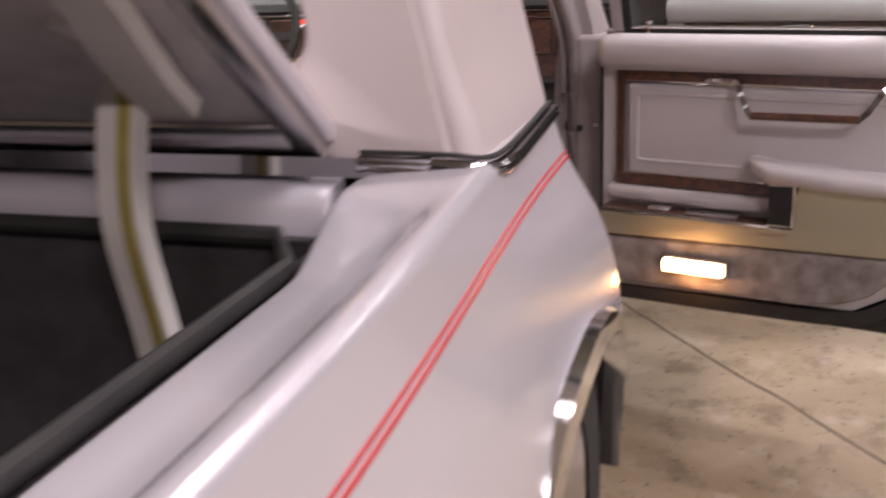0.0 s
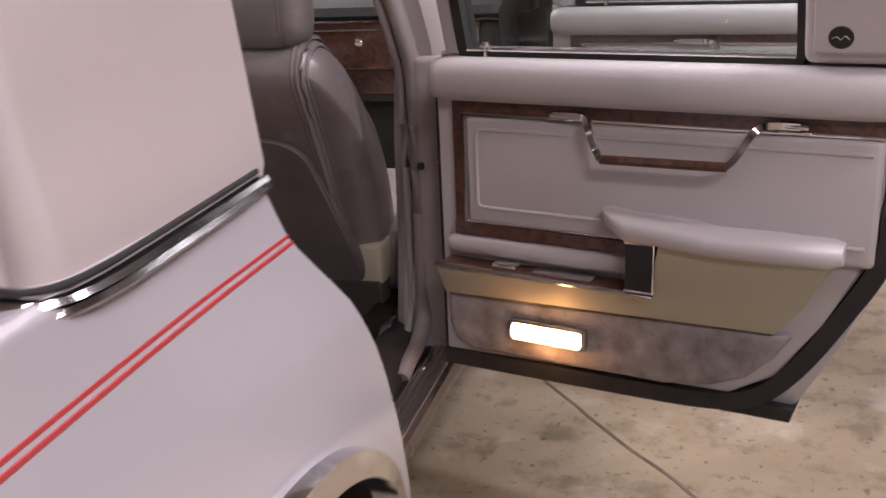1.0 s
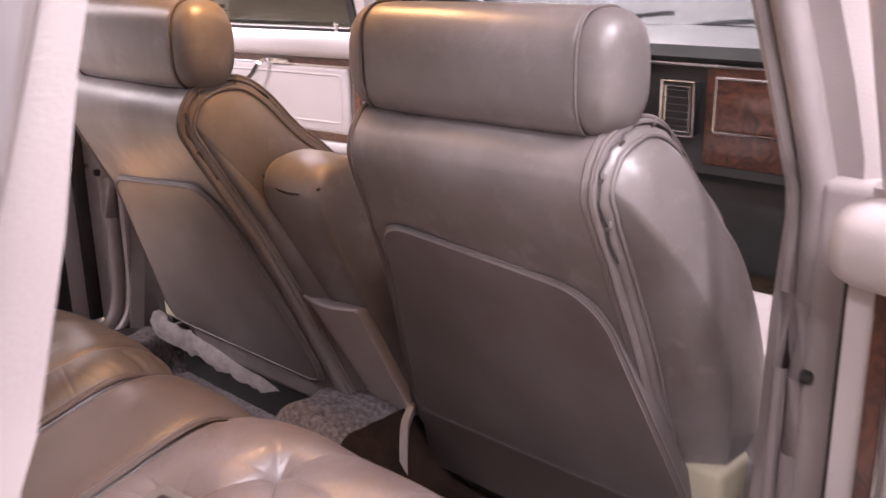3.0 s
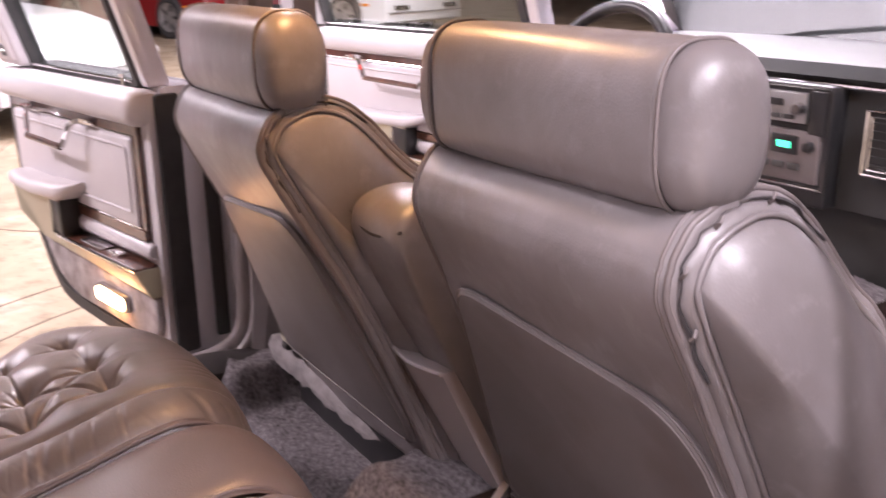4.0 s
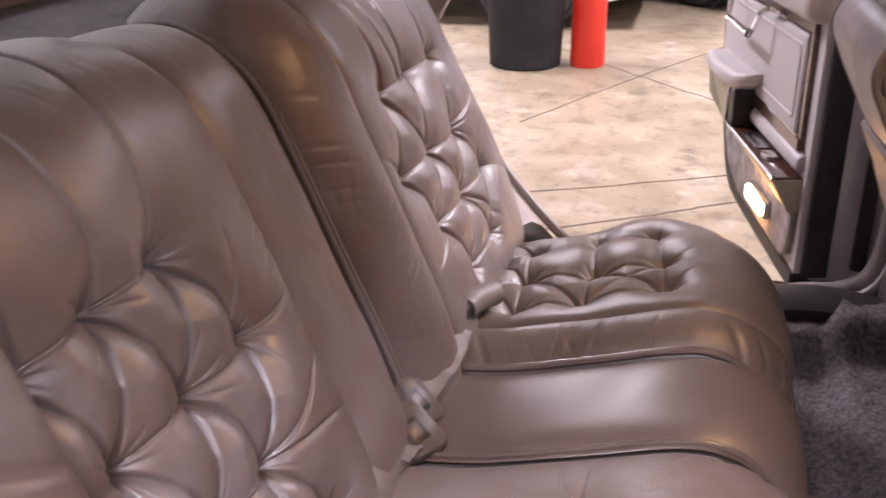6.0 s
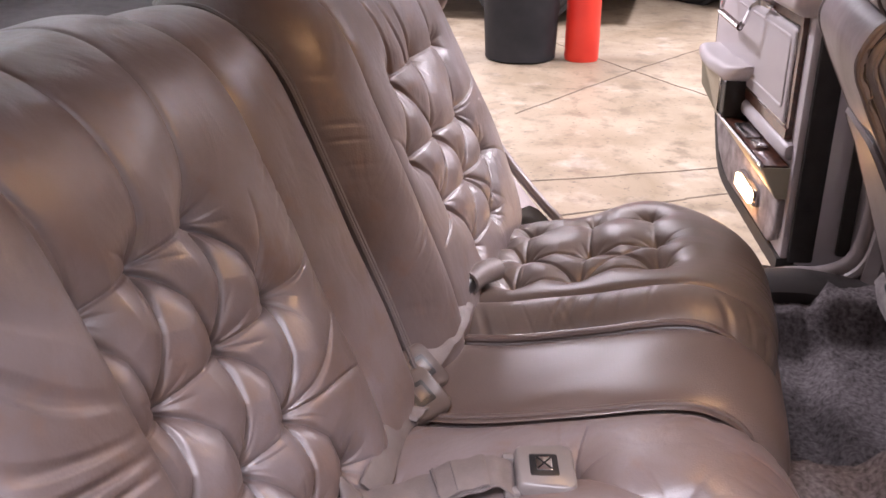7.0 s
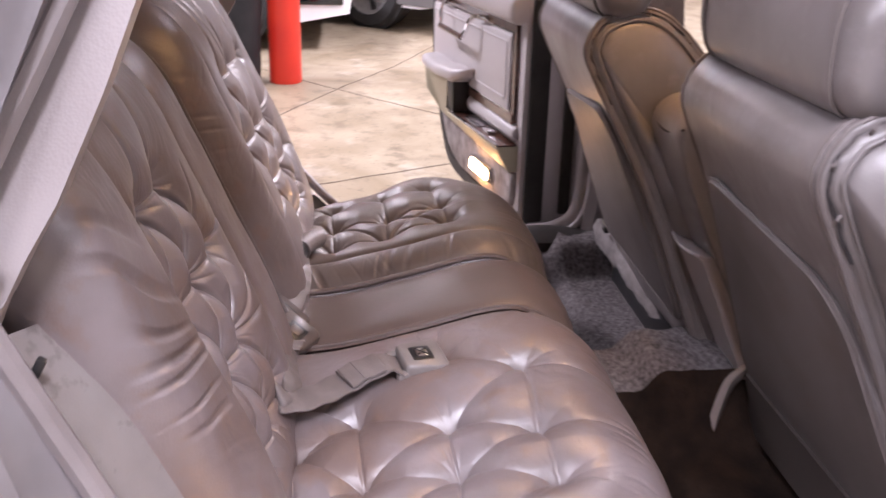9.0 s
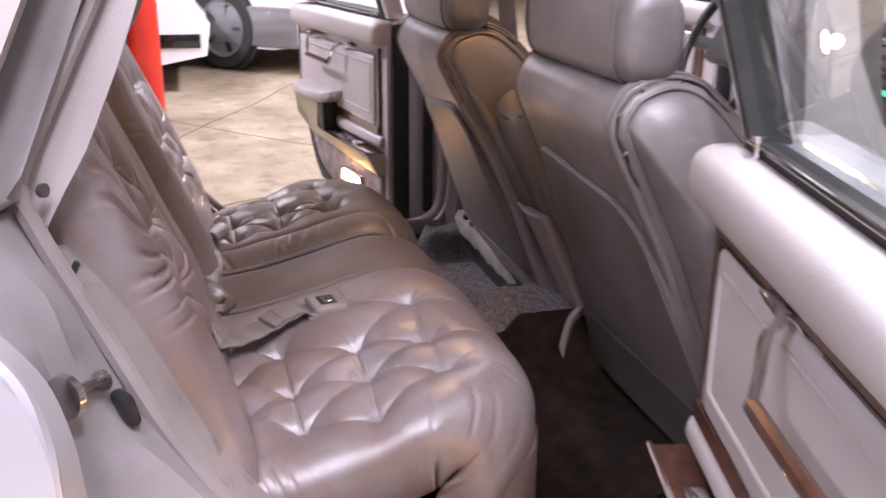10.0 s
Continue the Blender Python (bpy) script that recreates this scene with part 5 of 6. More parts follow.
    part("piping", moved(rod([(0.071, p.y, p.z) for p in seam], 0.0036, 8), F), LEATHER_SHADED, rear_seat)
    inner = 0.147 if near else -0.046
    part("piping", moved(rod([(inner, y + 0.012, z + 0.004) for y, z in BACK], 0.004, 6, 5), F), STITCH, rear_seat)
# Centre cushion is coloured darker, in place of the roof's shade.
part("centre_cushion", pad([(a + (0.012 if i > 4 else 0), b - 0.004) for i, (a, b) in enumerate(CUSH)], -0.130, 0.080, 0.041, [], 60, 90, seed=3), LEATHER_SHADED, rear_seat, "smooth leather centre cushion, roof shade put into its colour", soft=180)
part("centre_cushion_base", box(-0.13, 0.08, -0.50, -0.052, 0.22, 0.40, 0.01), LEATHER_SHADED, rear_seat)
part("centre_armrest", pad([(a + 0.004, b) for a, b in BACK], 0.043, 0.185, 0.036, [], 50, 120, seed=5), LEATHER, rear_seat, "smooth leather folding centre armrest", soft=180)
# Dark sheet that stands for the shade deep in the gap.
part("armrest_gap_shade", pad([(a - 0.010, b) for a, b in BACK], -0.060, 0.052, 0.010, [], 12, 90, seed=5), SKIRT, rear_seat, "dark sheet as shade in the gap beside the centre armrest", soft=180)
part("piping", rod([(0.042, y + 0.030, z + 0.012) for y, z in BACK[:7]] + [(0.042, -0.715, 0.905), (0.042, -0.76, 0.905)], 0.003, 6, 5), STITCH, rear_seat)
part("backrest_core", loft([[(x, y - 0.03, z) for y, z in BACK[:7]] + [(x, -0.90, 0.86), (x, -0.90, 0.40)] for x in (CX - 0.56, CX + 0.56)]), LEATHER_SHADED, rear_seat)


# ---- belts on the rear seat ----
def buckle(at, m, label, bright=True):
    b = thing("seat_belt", at, label, "seat belt", "rear seat belts")
    shell = BUCKLE if bright else BUCKLE_SHADED
    body = part("buckle", moved(loft([[(x, y, z) for x, y in rounded([(-0.028 * k, -0.027 * k), (0.022 * k, -0.033 * k), (0.030 * k, -0.026 * k), (0.030 * k, 0.026 * k), (0.022 * k, 0.033 * k), (-0.028 * k, 0.029 * k)], 0.007, 4)] for z, k in ((-0.014, 0.92), (-0.011, 1.0), (0.005, 1.0), (0.0095, 0.965), (0.0115, 0.90))]), m), shell, b, "grey-beige plastic buckle" if bright else "plastic buckle coloured as in shade", soft=50)
    part("button_frame", moved(prism(rounded([(-0.015, -0.015), (0.013, -0.015), (0.013, 0.015), (-0.015, 0.015)], 0.003, 3), "z", 0.010, 0.0124, 0.0008), m), BLACK, body)
    part("button", moved(prism(rounded([(-0.009, -0.009), (0.007, -0.009), (0.007, 0.009), (-0.009, 0.009)], 0.002, 3), "z", 0.0115, 0.0142, 0.001), m), CHROME if bright else BUCKLE_SHADED, body, "square release button")
    if bright:
        part("button_cross", moved(merged(rod([(-0.008, -0.008, 0.0143), (0.006, 0.008, 0.0143)], 0.0009, 6), rod([(-0.008, 0.008, 0.0143), (0.006, -0.008, 0.0143)], 0.0009, 6)), m), BLACK, body)
    for s in (-1, 1):
        part("tongue_guide", moved(box(-0.040, -0.024, s * 0.030, s * 0.018, -0.010, 0.002, 0.004), m), shell, body)
    return b


def webbing(pts, w, parent, label="", up=(0, 0, 1), mat=None):
    """A woven belt with rolled edges and slight ripples."""
    path = [q + Vector((0, 0, 0.0012 * math.sin(i * 0.9))) for i, q in enumerate(smooth_path(pts, 7))]
    half = w / 2
    sec = [(-half, -0.0010), (-half * 0.9, -0.0018), (half * 0.9, -0.0018), (half, -0.0010), (half, 0.0010), (half * 0.9, 0.0020), (0, 0.0014), (-half * 0.9, 0.0020), (-half, 0.0010)]
    return part("webbing", sweep(path, sec, up=up), mat or BELT, parent, label, soft=60)


b1 = buckle((0.234, -0.30, 0.47), pose(0.230, -0.303, 0.507, 6, 2, 104), "grey seat belt buckle lying on the leather cushion")
webbing([(0.243, -0.330, 0.503), (0.246, -0.345, 0.514), (0.256, -0.372, 0.509), (0.270, -0.402, 0.500), (0.290, -0.434, 0.496), (0.306, -0.460, 0.496), (0.312, -0.482, 0.500)], 0.048, b1, "grey belt webbing")
webbing([(0.250, -0.356, 0.5165), (0.258, -0.378, 0.5125), (0.270, -0.402, 0.505)], 0.0475, b1)
for k, (x, y, z) in enumerate(((0.262, -0.386, 0.5135), (0.270, -0.402, 0.5085))):
    part("stitch_row", rod([(x - 0.020, y - 0.008, z), (x + 0.020, y + 0.009, z)], 0.0009, 5), STITCH, b1)
part("folded_edge", loft([[(0.306 + 0.020 * math.cos(a) * k, -0.470 + 0.012 * math.sin(a) * k - 0.016 * h, 0.492 + 0.036 * h) for a in np.linspace(0, 2 * math.pi, 12, endpoint=False)] for h, k in ((0, 1.0), (0.3, 0.7), (0.6, 0.42), (0.85, 0.22), (1.0, 0.06))]), BELT, b1, "belt edge folded upright", soft=180)
webbing([(0.268, -0.466, 0.482), (0.225, -0.468, 0.484), (0.180, -0.474, 0.482), (0.135, -0.478, 0.476), (0.098, -0.476, 0.468)], 0.034, b1, "belt in a clear sleeve", up=(0, 0.75, 0.66))
b2 = buckle((0.065, -0.475, 0.44), pose(0.066, -0.474, 0.466, 32, -6, 150), "seat belt buckle tucked in the seat gap, coloured as in shade", False)
webbing([(0.110, -0.480, 0.466), (0.095, -0.476, 0.468), (0.080, -0.474, 0.466)], 0.036, b2)
b3 = buckle((0.014, -0.49, 0.44), pose(0.014, -0.488, 0.470, 36, 4, 160), "seat belt buckle tucked in the seat gap, coloured as in shade", False)
webbing([(-0.005, -0.482, 0.474), (-0.045, -0.474, 0.484), (-0.080, -0.468, 0.486), (-0.120, -0.468, 0.490), (-0.150, -0.470, 0.492)], 0.036, b3, up=(0.2, 0.5, 0.8))
b4 = thing("belt_end", (-0.19, -0.478, 0.45), "black belt tongue poking out of the seat gap", "seat belt", "rear seat belts")
part("tongue", rod([(-0.150, -0.476, 0.478), (-0.175, -0.478, 0.492), (-0.200, -0.472, 0.496)], 0.016, 12, 3), BLACK, b4)
part("sleeve", merged(rod([(-0.196, -0.472, 0.496), (-0.225, -0.462, 0.497), (-0.262, -0.445, 0.492)], 0.0175, 14, 3), rod([(-0.192, -0.473, 0.496), (-0.197, -0.472, 0.496)], 0.019, 14)), BELT, b4)


# ---- front seats ----
SIDE = [(0.235, 0.34), (0.205, 0.42), (0.130, 0.62), (0.050, 0.78), (0.027, 0.83), (0.028, 0.857), (0.045, 0.886), (0.073, 0.902), (0.110, 0.909), (0.150, 0.899), (0.190, 0.869), (0.240, 0.815), (0.296, 0.764), (0.355, 0.67), (0.405, 0.55), (0.425, 0.44), (0.40, 0.35), (0.32, 0.33)]
LOW = [(0.235, 0.34), (0.205, 0.42), (0.130, 0.62), (0.050, 0.78), (0.030, 0.832), (0.032, 0.862), (0.050, 0.884), (0.075, 0.892), (0.110, 0.893), (0.145, 0.884), (0.180, 0.857), (0.228, 0.805), (0.285, 0.755), (0.350, 0.665), (0.405, 0.55), (0.425, 0.44), (0.40, 0.35), (0.32, 0.33)]


def outline(inset, rise=1.0):
    """The side outline drawn in by inset; rise 0 is the lower back under the headrest, 1 the full side."""
    pts = [tuple(Vector(a).lerp(Vector(b), rise)) for a, b in zip(LOW, SIDE)]
    pth = smooth_path([(a, b, 0) for a, b in pts + pts[:1]], 5)[:-1]
    c = Vector((0.195, 0.64, 0))
    out = []
    for i, q in enumerate(pth):
        t = (pth[(i + 1) % len(pth)] - pth[i - 1]).normalized()
        q = q + Vector((t.y, -t.x, 0)) * min(inset, 0.036)
        d = q - c
        out.append(c + d * max(1 - max(inset - 0.036, 0) / d.length, 0.3))
    return [(q.x, q.y) for q in out]


def front_seat(F, label, seed, skirt=0.0):
    s = thing("front_seat", (F @ Vector((0.37, 0.45, 0.24))), label, "car seat", "front seats")
    def p(nm, bm, mat, parent, lab="", soft=60):
        return part(nm, moved(bm, F), mat, parent, lab, soft)
    def wide(x, z):
        """The seat spreads towards the middle of the car as it goes down."""
        return x - 0.22 * max(0, 0.83 - z) * float(smoothstep((0.32 - x) / 0.15))
    def ring(x, i, r=1.0, wrinkle=0.0):
        out = []
        for k, (y, z) in enumerate(outline(i, r)):
            d = wrinkle * noise.noise(Vector((y * 55, z * 55, seed))) + 0.5 * wrinkle * noise.noise(Vector((y * 130, z * 130, seed)))
            out.append((wide(x + d, z), y + d, z))
        return out
    shape = ((0.172, 0.022, 1), (0.166, 0.014, 1), (0.164, 0.006, 1), (0.168, 0.001, 1), (0.180, 0.0, 0.85), (0.205, 0.0, 0.45), (0.245, 0.0, 0.08), (0.30, -0.002, 0.0), (0.36, -0.003, 0.0), (0.42, -0.002, 0.0), (0.465, 0.0, 0.08), (0.500, 0.0, 0.45), (0.521, 0.0, 0.85), (0.531, 0.001, 1), (0.535, 0.006, 1), (0.534, 0.014, 1), (0.527, 0.022, 1))
    b = p("backrest", loft([ring(x, i, r, 0.0012) for x, i, r in shape]), SEAT, s, "grey leather backrest", 180)
    for x, sg in ((0.534, 1.0), (0.166, -0.55)):
        # seam allowance, frayed gusset and puffed side panel
        p("piping", rod(ring(x - 0.003 * sg, 0.002, 1.0, 0.0010), 0.0028, 8, closed=True, up=(1, 0, 0)), STITCH, b, soft=180)
        p("piping", rod(ring(x - 0.012 * sg, 0.0005, 0.96, 0.0010), 0.0020, 8, closed=True, up=(1, 0, 0)), STITCH, b, soft=180)
        gus = [ring(x + o * sg, i, 1.0, w) for o, i, w in ((-0.008, 0.010, 0.0), (0.001, 0.0105, 0.003), (0.005, 0.0125, 0.004), (0.009, 0.016, 0.003), (0.010, 0.0185, 0.001), (0.004, 0.023, 0.0))]
        p("gusset", loft(gus, cap=False), SEAT, b, "crinkled leather gusset", 180)
        p("piping", rod(ring(x + 0.011 * sg, 0.0195, 1.0, 0.0006), 0.0028, 8, closed=True, up=(1, 0, 0)), SEAT, b, soft=180)
        edge = ring(x, 0.0215)
        mid = Vector((0.0, 0.205, 0.635))
        puff = []
        for f in (1.0, 0.992, 0.97, 0.93, 0.87, 0.79, 0.69, 0.57, 0.43, 0.28, 0.12):
            h = 0.066 * max(0.0, 1 - f ** 2.6) ** 0.62 + 0.006
            puff.append([(q[0] + sg * h, mid.y + (q[1] - mid.y) * f, mid.z + (q[2] - mid.z) * f) for q in edge])
        p("side_panel", loft([[(q[0] - 0.004 * sg, q[1], q[2]) for q in edge]] + puff), SEAT, b, "puffed leather side panel", 180)
        full = ring(x + 0.0030 * sg, 0.0085, 1.0, 0.003)
        torn = [q for q in full if q[1] < 0.20 and q[2] > 0.735]
        torn = smooth_path(torn, 4)
        rip = loft([[q + Vector((sg * dx * w, dy * w, dz * w)) for dx, dy, dz in ((0.6, 0, 0), (0, 0.8, 0.3), (-0.6, 0, 0), (0, -0.8, -0.3))] for q, w in ((q, 0.0010 + 0.0032 * max(0.0, noise.noise(q * 34 + Vector((seed, 0, 0))) + 0.25)) for q in torn)])
        p("torn_seam", rip, CREASE, b, "frayed open seam")
        rng = random.Random(seed)
        for k in range(4):
            q = torn[int(len(torn) * (0.08 + 0.22 * k + rng.uniform(-0.03, 0.03))) % len(torn)]
            p("loose_thread", rod([q + Vector((sg * 0.001, -0.002, -0.004)), q + Vector((sg * 0.006, -0.003, 0.001)), q + Vector((sg * 0.004, 0.001, 0.005))], 0.0015, 6, 3), STITCH, b)
    def back_y(z, d=0.0):
        return float(np.interp(z, (0.34, 0.42, 0.62, 0.78), (0.235, 0.205, 0.130, 0.050))) - d
    pan = rounded([(0.175, 0.748), (0.505, 0.716), (0.577, 0.395), (0.085, 0.395)], 0.055, 8)
    def on_back(pts, d):
        return [(x, back_y(z, d), z) for x, z in pts]
    def shrunk(k):
        return [(0.335 + (x - 0.335) * k, 0.560 + (z - 0.560) * k) for x, z in pan]
    p("back_panel", loft([on_back(pan, -0.02), on_back(pan, 0.004), on_back(shrunk(0.985), 0.008), on_back(shrunk(0.95), 0.0095), on_back(shrunk(0.75), 0.0095), on_back(shrunk(0.4), 0.0095), on_back(shrunk(0.1), 0.0095)]), SEAT_BACK, b, "flat grey vinyl back panel", 60)
    p("piping", rod(on_back(pan, 0.004), 0.0018, 8, closed=True, up=(0, 1, 0)), SEAT_BACK, b)
    p("seam", rod(on_back(shrunk(0.972), 0.0088), 0.0013, 8, closed=True, up=(0, 1, 0)), STITCH, b)
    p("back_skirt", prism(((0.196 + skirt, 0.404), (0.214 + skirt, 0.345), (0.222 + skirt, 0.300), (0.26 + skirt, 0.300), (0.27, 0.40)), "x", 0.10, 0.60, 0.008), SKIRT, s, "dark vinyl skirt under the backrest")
    def slab(rows, pw, lift=0.0):
        out = []
        for x, k in rows:
            out.append([(x, 0.0825 + a * k + 0.0015 * noise.noise(Vector((x * 14, a * 30, b * 20 + seed))), 0.952 + lift + b * k) for a, b in super_ring(52, 0.0475, 0.0655, pw)])
        return loft(out)
    hr = p("headrest", slab(((0.188, 0.975), (0.196, 0.992), (0.22, 1.0), (0.28, 1.008), (0.35, 1.012), (0.42, 1.008), (0.475, 1.0), (0.496, 0.992), (0.503, 0.975)), 3.0), SEAT, s, "padded leather headrest", 180)
    for e, sg in ((0.503, 1), (0.188, -1)):
        p("headrest_cap", slab([(e + sg * o, k) for o, k in ((-0.003, 0.965), (0.005, 0.984), (0.014, 0.965), (0.023, 0.91), (0.030, 0.83), (0.035, 0.72), (0.0385, 0.56), (0.040, 0.3))], 2.7), SEAT, hr, "rounded leather end panel", 180)
        p("piping", rod([(e + 0.001 * sg, 0.0825 + a * 1.0, 0.952 + b * 1.0) for a, b in super_ring(52, 0.0470, 0.0650, 3.0)], 0.0020, 8, closed=True, up=(1, 0, 0)), STITCH, hr, soft=180)
    p("headrest_post", rod([(0.30, 0.11, 0.86), (0.30, 0.11, 0.93)], 0.008), CHROME_DULL, s)
    p("cushion", box(0.09, 0.645, 0.26, 0.82, 0.345, 0.500, 0.055, 4), SEAT, s, "grey leather front cushion", 180)
    p("seat_base", box(0.13, 0.62, 0.24, 0.78, 0.245, 0.36, 0.02), BLACK, s)
    mo = p("side_moulding", box(0.548, 0.604, 0.205, 0.42, 0.392, 0.482, 0.012, 3), KHAKI, s, "olive beige hinge cover")
    p("latch_slot", box(0.566, 0.590, 0.203, 0.22, 0.386, 0.400, 0.002), BLACK, mo)
    return s


front_seat(Matrix.Identity(4), "grey leather front seat with a frayed side seam", 3)
front_seat(Matrix.Translation((0.07, -0.046, 0)) @ FLIP, "tan-lit grey leather front seat beside the open door", 8, 0.03)

arm = thing("centre_armrest", (-0.04, 0.28, 0.30), "grey leather folding armrest upright between the front seats", "armrest")
AR_SIDE = [(0.245, 0.36), (0.180, 0.50), (0.118, 0.64), (0.086, 0.725), (0.080, 0.752), (0.090, 0.776), (0.118, 0.790), (0.165, 0.790), (0.215, 0.765), (0.262, 0.68), (0.34, 0.46), (0.33, 0.35)]


def arm_ring(x, k):
    c = Vector((0.19, 0.56))
    return [(x + 0.10 * max(0, 0.72 - q[1]), *q) for q in (tuple(c + (Vector(q[:2]) - c) * k) for q in smooth_path([(a, b, 0) for a, b in AR_SIDE + AR_SIDE[:1]], 5)[:-1])]


part("pad", loft([arm_ring(x, k) for x, k in ((-0.106, 0.88), (-0.104, 0.94), (-0.098, 0.98), (-0.086, 1.0), (-0.03, 1.006), (0.012, 1.0), (0.024, 0.98), (0.030, 0.94), (0.032, 0.88))]), SEAT, arm, "smooth leather armrest", 180)
part("seam", rod([(x, 0.0800 + 1.6 * (x + 0.037) ** 2, 0.744 + 3.4 * (x + 0.037) ** 2) for x in np.linspace(-0.103, 0.029, 14)], 0.0022, 6), CREASE, arm)
part("pocket", loft([[(x, y + d, z) for x, y, z in ((-0.094, 0.133, 0.563), (-0.03, 0.128, 0.560), (0.043, 0.133, 0.566), (0.060, 0.180, 0.45), (0.074, 0.212, 0.375), (0.0, 0.208, 0.375), (-0.060, 0.205, 0.375), (-0.078, 0.172, 0.47))] for d in (0.022, 0.006, 0.0)]), TRIM_GREY, arm, "pale cloth pocket")
part("pocket_hem", rod([(-0.094, 0.132, 0.563), (-0.03, 0.126, 0.559), (0.043, 0.132, 0.566)], 0.0035, 8, 4), TRIM_GREY, arm)
fl = thing("seat_flap", (-0.40, 0.23, 0.27), "ragged pale grey carpet flap hanging under the front seat back", "flap")
flap = []
for x in np.linspace(-0.640, -0.135, 40):
    k = (x + 0.64) / 0.505
    y, z = 0.166 + 0.050 * k, 0.385 - 0.062 * k + 0.006 * noise.noise(Vector((x * 24, 0, 1)))
    h = 0.050 + 0.016 * noise.noise(Vector((x * 15, 4, 0))) + 0.012 * noise.noise(Vector((x * 60, 8, 0)))
    flap.append([(x, y, z), (x, y - 0.010, z - 0.4 * h), (x, y - 0.002, z - h), (x, y + 0.012, z - h * 0.96), (x, y + 0.014, z)])
part("flap_carpet", loft(flap), FLAP, fl, soft=60)
bt = thing("hanging_belt", (0.10, 0.18, 0.25), "loose grey belt end hanging below the front seat", "seat belt")
part("webbing", strip([(0.075, 0.215, 0.395), (0.085, 0.185, 0.375), (0.10, 0.165, 0.335), (0.115, 0.150, 0.285), (0.125, 0.138, 0.265)], 0.012, 0.012, 5), BELT, bt)

# ---- the hall's other things ----
px, py = -4.06, -0.70
post = thing("post", (px, py, 0), "red plastic sleeved steel post on the concrete", "post", "red posts")
part("sleeve", moved(turned([(0.085, 0.0), (0.090, 0.01), (0.088, 1.05), (0.080, 1.10), (0.04, 1.135), (0.0, 1.14)]), Matrix.Translation((px, py, 0))), RED, post)
copy_thing(post, Matrix.Translation((-6.84 - px, 3.93 - py, 0)))
bx, by = -4.02, -1.02
bin_ = thing("waste_bin", (bx, by, 0), "tall black plastic waste bin with a rolled rim", "waste bin")
part("body", moved(turned([(0.165, 0.0), (0.185, 0.01), (0.215, 0.66), (0.235, 0.665), (0.238, 0.70), (0.225, 0.705), (0.205, 0.69), (0.180, 0.05), (0.0, 0.04)], 36), Matrix.Translation((bx, by, 0))), BIN, bin_)
for a in (0.4, 3.54):
    part("handle", rod([(bx + 0.23 * math.cos(a - 0.25), by + 0.23 * math.sin(a - 0.25), 0.62), (bx + 0.275 * math.cos(a), by + 0.275 * math.sin(a), 0.60), (bx + 0.23 * math.cos(a + 0.25), by + 0.23 * math.sin(a + 0.25), 0.62)], 0.012, 8, 4), BIN, bin_)


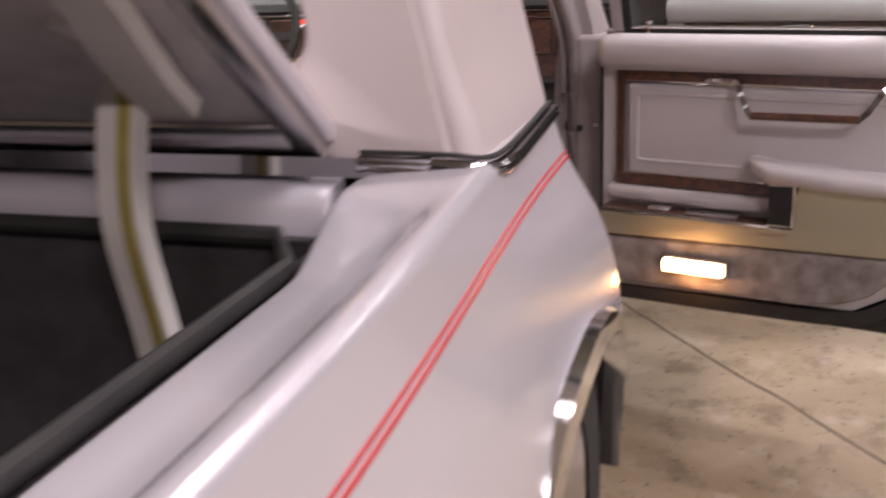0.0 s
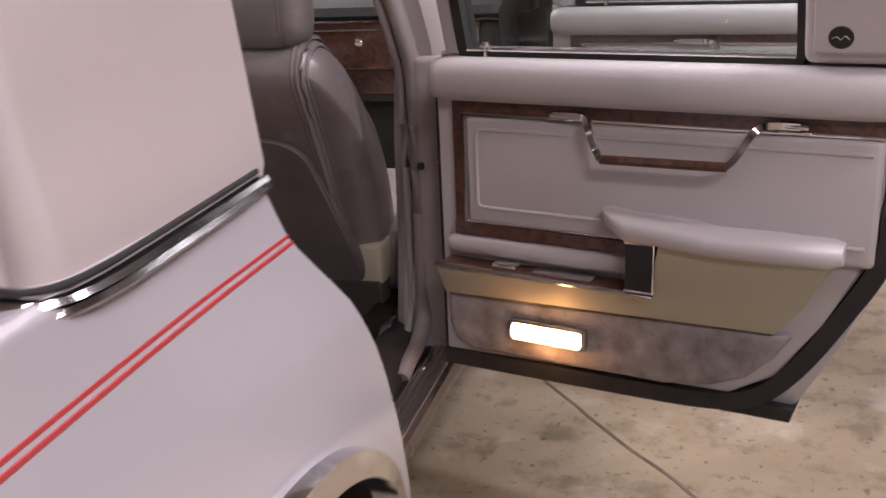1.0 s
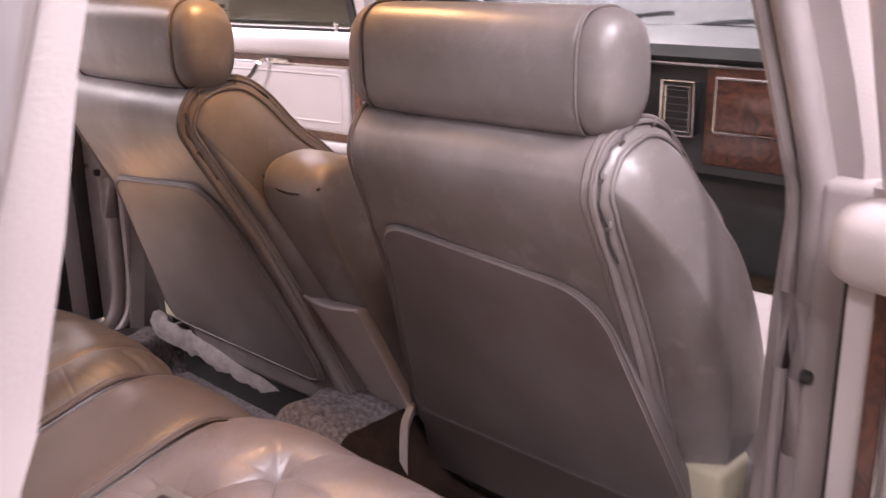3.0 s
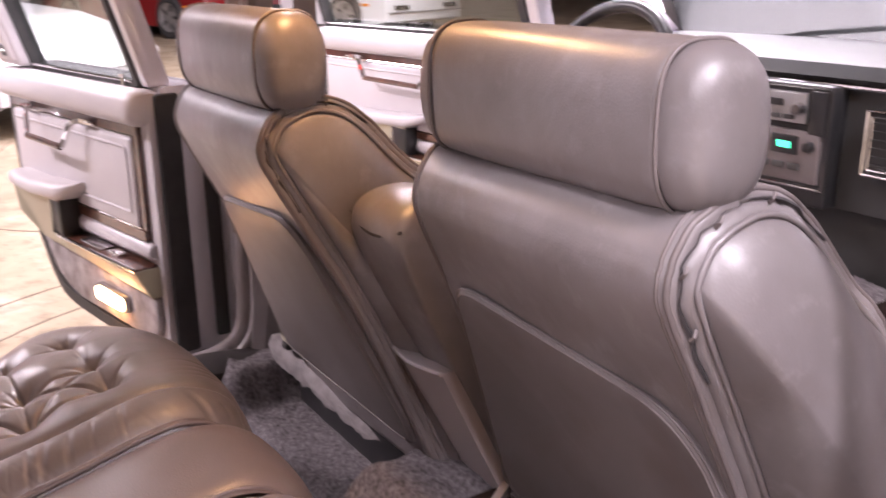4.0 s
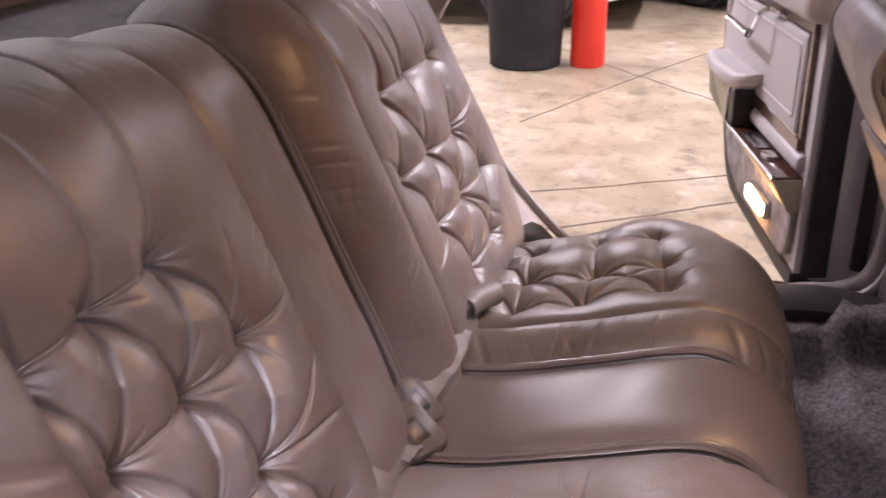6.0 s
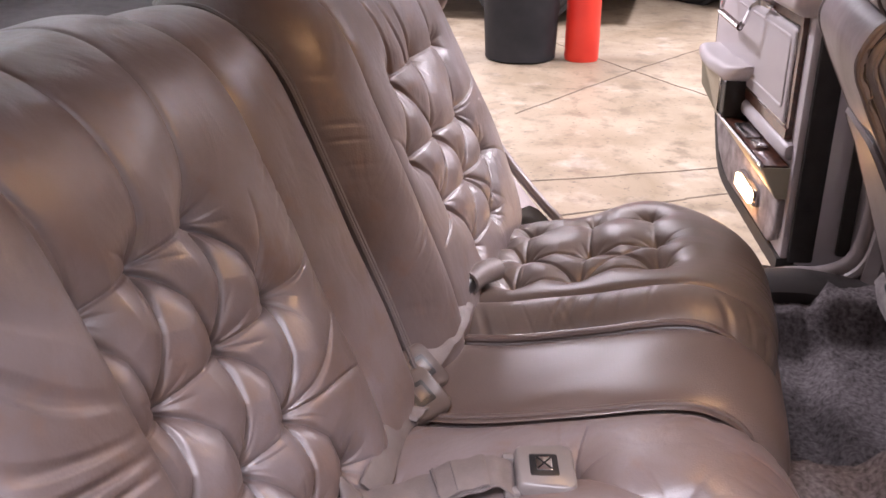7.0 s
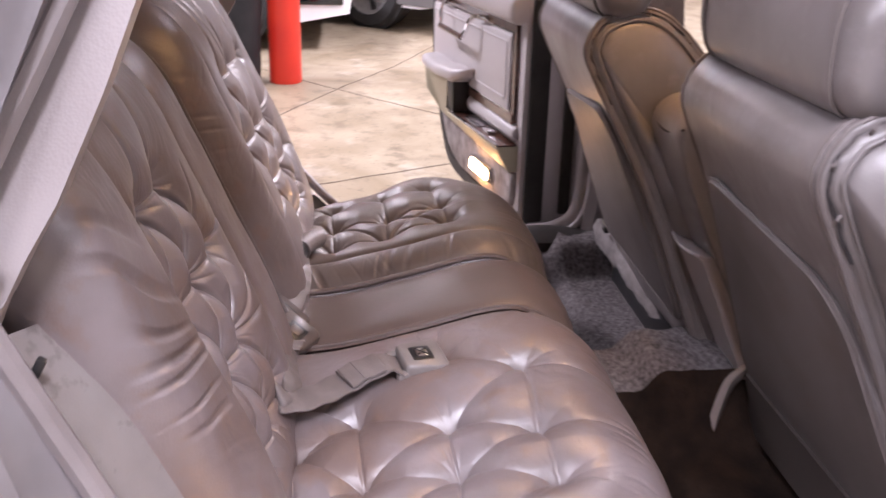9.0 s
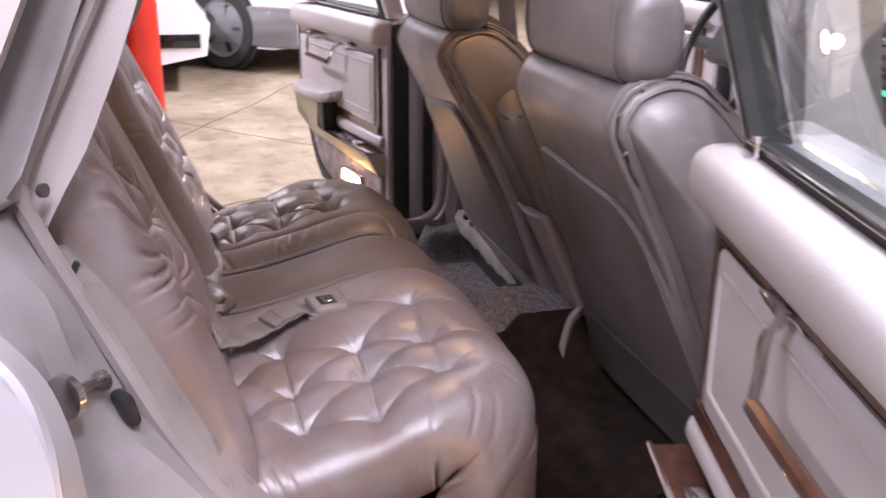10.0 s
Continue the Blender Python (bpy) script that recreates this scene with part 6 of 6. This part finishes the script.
def parked_car(m, paint, label, wedge=True, lower=None, marker=(1.72, 1.88, 0.46, 0.50), marker_mat=None):
    """A parked car, nose towards its own +x, about 4.5 m long."""
    c = thing("parked_car", m.translation, label, "car", "parked cars")

    def p(nm, bm, mat, parent, lab=""):
        bm.transform(m)
        return part(nm, bm, mat, parent, lab)
    nose = 0.50 if wedge else 0.72
    prof = [(-2.2, 0.30), (-2.25, 0.55), (-2.15, 0.86), (-1.2, 0.92), (0.55, 0.88), (1.6, 0.74), (2.15, nose + 0.06), (2.25, nose - 0.05), (2.22, 0.24), (1.9, 0.18), (-1.9, 0.18)]
    rings = []
    for yy, k in ((-0.90, 0.96), (-0.86, 1.0), (0.86, 1.0), (0.90, 0.96)):
        rings.append([(x * (0.985 if abs(yy) > 0.88 else 1), yy, 0.2 + (z - 0.2) * k) for x, z in prof])
    p("body", loft(rings), paint, c, "glossy car body")
    p("cabin", loft([[(-1.55, -0.78, 0.90), (0.85, -0.78, 0.87), (0.85, 0.78, 0.87), (-1.55, 0.78, 0.90)], [(-0.90, -0.58, 1.20), (0.0, -0.58, 1.22), (0.0, 0.58, 1.22), (-0.90, 0.58, 1.20)], [(-0.80, -0.50, 1.235), (-0.1, -0.50, 1.245), (-0.1, 0.50, 1.245), (-0.80, 0.50, 1.235)]]), GLASS_DARK, c, "dark glass cabin")
    p("roof", box(-0.86, -0.04, -0.56, 0.56, 1.215, 1.255, 0.015), paint, c)
    if lower:
        p("lower_cladding", merged(box(-2.1, 2.1, -0.925, -0.86, 0.20, 0.50, 0.02), box(-2.1, 2.1, 0.86, 0.925, 0.20, 0.50, 0.02)), lower, c, "grey lower cladding")
    for wx in (-1.35, 1.38):
        for s in (-1, 1):
            mm = Matrix.Translation((wx, s * 0.80, 0.32)) @ Matrix.Rotation(radians(-90 * s), 4, "X")
            p("wheel_well", moved(turned([(0.0, 0.06), (0.350, 0.06), (0.350, 0.1035), (0.0, 0.1035)]), mm), RUBBER, c)
            w = p("wheel", moved(turned([(0.17, -0.08), (0.23, -0.08), (0.23, 0.12), (0.17, 0.11)]), mm), SILVER, c)
            p("tyre", moved(turned([(0.22, -0.09), (0.30, -0.09), (0.322, -0.06), (0.322, 0.11), (0.30, 0.138), (0.22, 0.138)]), mm), TYRE, w)
            p("rim", moved(turned([(0.0, 0.115), (0.06, 0.122), (0.10, 0.105), (0.19, 0.11), (0.225, 0.137), (0.222, 0.10), (0.0, 0.10)]), mm), SILVER, w, "bright alloy rim")
            for k in range(5):
                a = 2 * math.pi * k / 5
                p("spoke_gap", moved(box(0.09, 0.19, -0.022, 0.022, 0.106, 0.125, 0.006), mm @ Matrix.Rotation(a, 4, "Z")), BLACK, w)
    for s in (-1, 1):
        p("marker_lens", box(marker[0], marker[1], s * 0.89, s * 0.912, marker[2], marker[3], 0.004), marker_mat or AMBER, c, "side marker lens")
        p("front_lamp", box(2.215, 2.252, s * 0.42, s * 0.74, 0.40, 0.47, 0.004), GLASS_DARK, c, "dark recessed front lamp")
        p("shut_line", box(-0.75, -0.742, s * 0.895, s * 0.906, 0.30, 0.86), BLACK, c)
    p("bumper_line", box(2.20, 2.262, -0.86, 0.86, 0.36, 0.368), BLACK, c)
    return c


parked_car(pose(-5.95, -2.55, 0, 0, 0, 90), WHITE_PAINT, "white low wedge-nosed sports car parked behind the bin", marker=(1.88, 2.18, 0.30, 0.39), marker_mat=GLASS_DARK)
parked_car(pose(-7.76, -0.50, 0, 0, 0, 45), WHITE_PAINT, "white sports car with grey lower cladding", lower=GREY_PAINT)
parked_car(pose(-15.6, 4.3, 0, 0, 0, 20), RED_PAINT, "dark red old car with bright trim", wedge=False)
parked_car(pose(-13.97, 6.48, 0, 0, 0, 20), WHITE_PAINT, "white car with bright wheels parked behind the red post", wedge=False)
parked_car(pose(-9.5, 12.5, 0, 0, 0, 15), DARK_PAINT, "dark car parked far down the hall", wedge=False)
parked_car(pose(2.4, 9.0, 0, 0, 0, 190), DARK_PAINT, "dark car parked ahead in the hall", wedge=False)
parked_car(pose(-2.6, 10.2, 0, 0, 0, 5), GREY_PAINT, "grey car parked ahead in the hall", wedge=False)
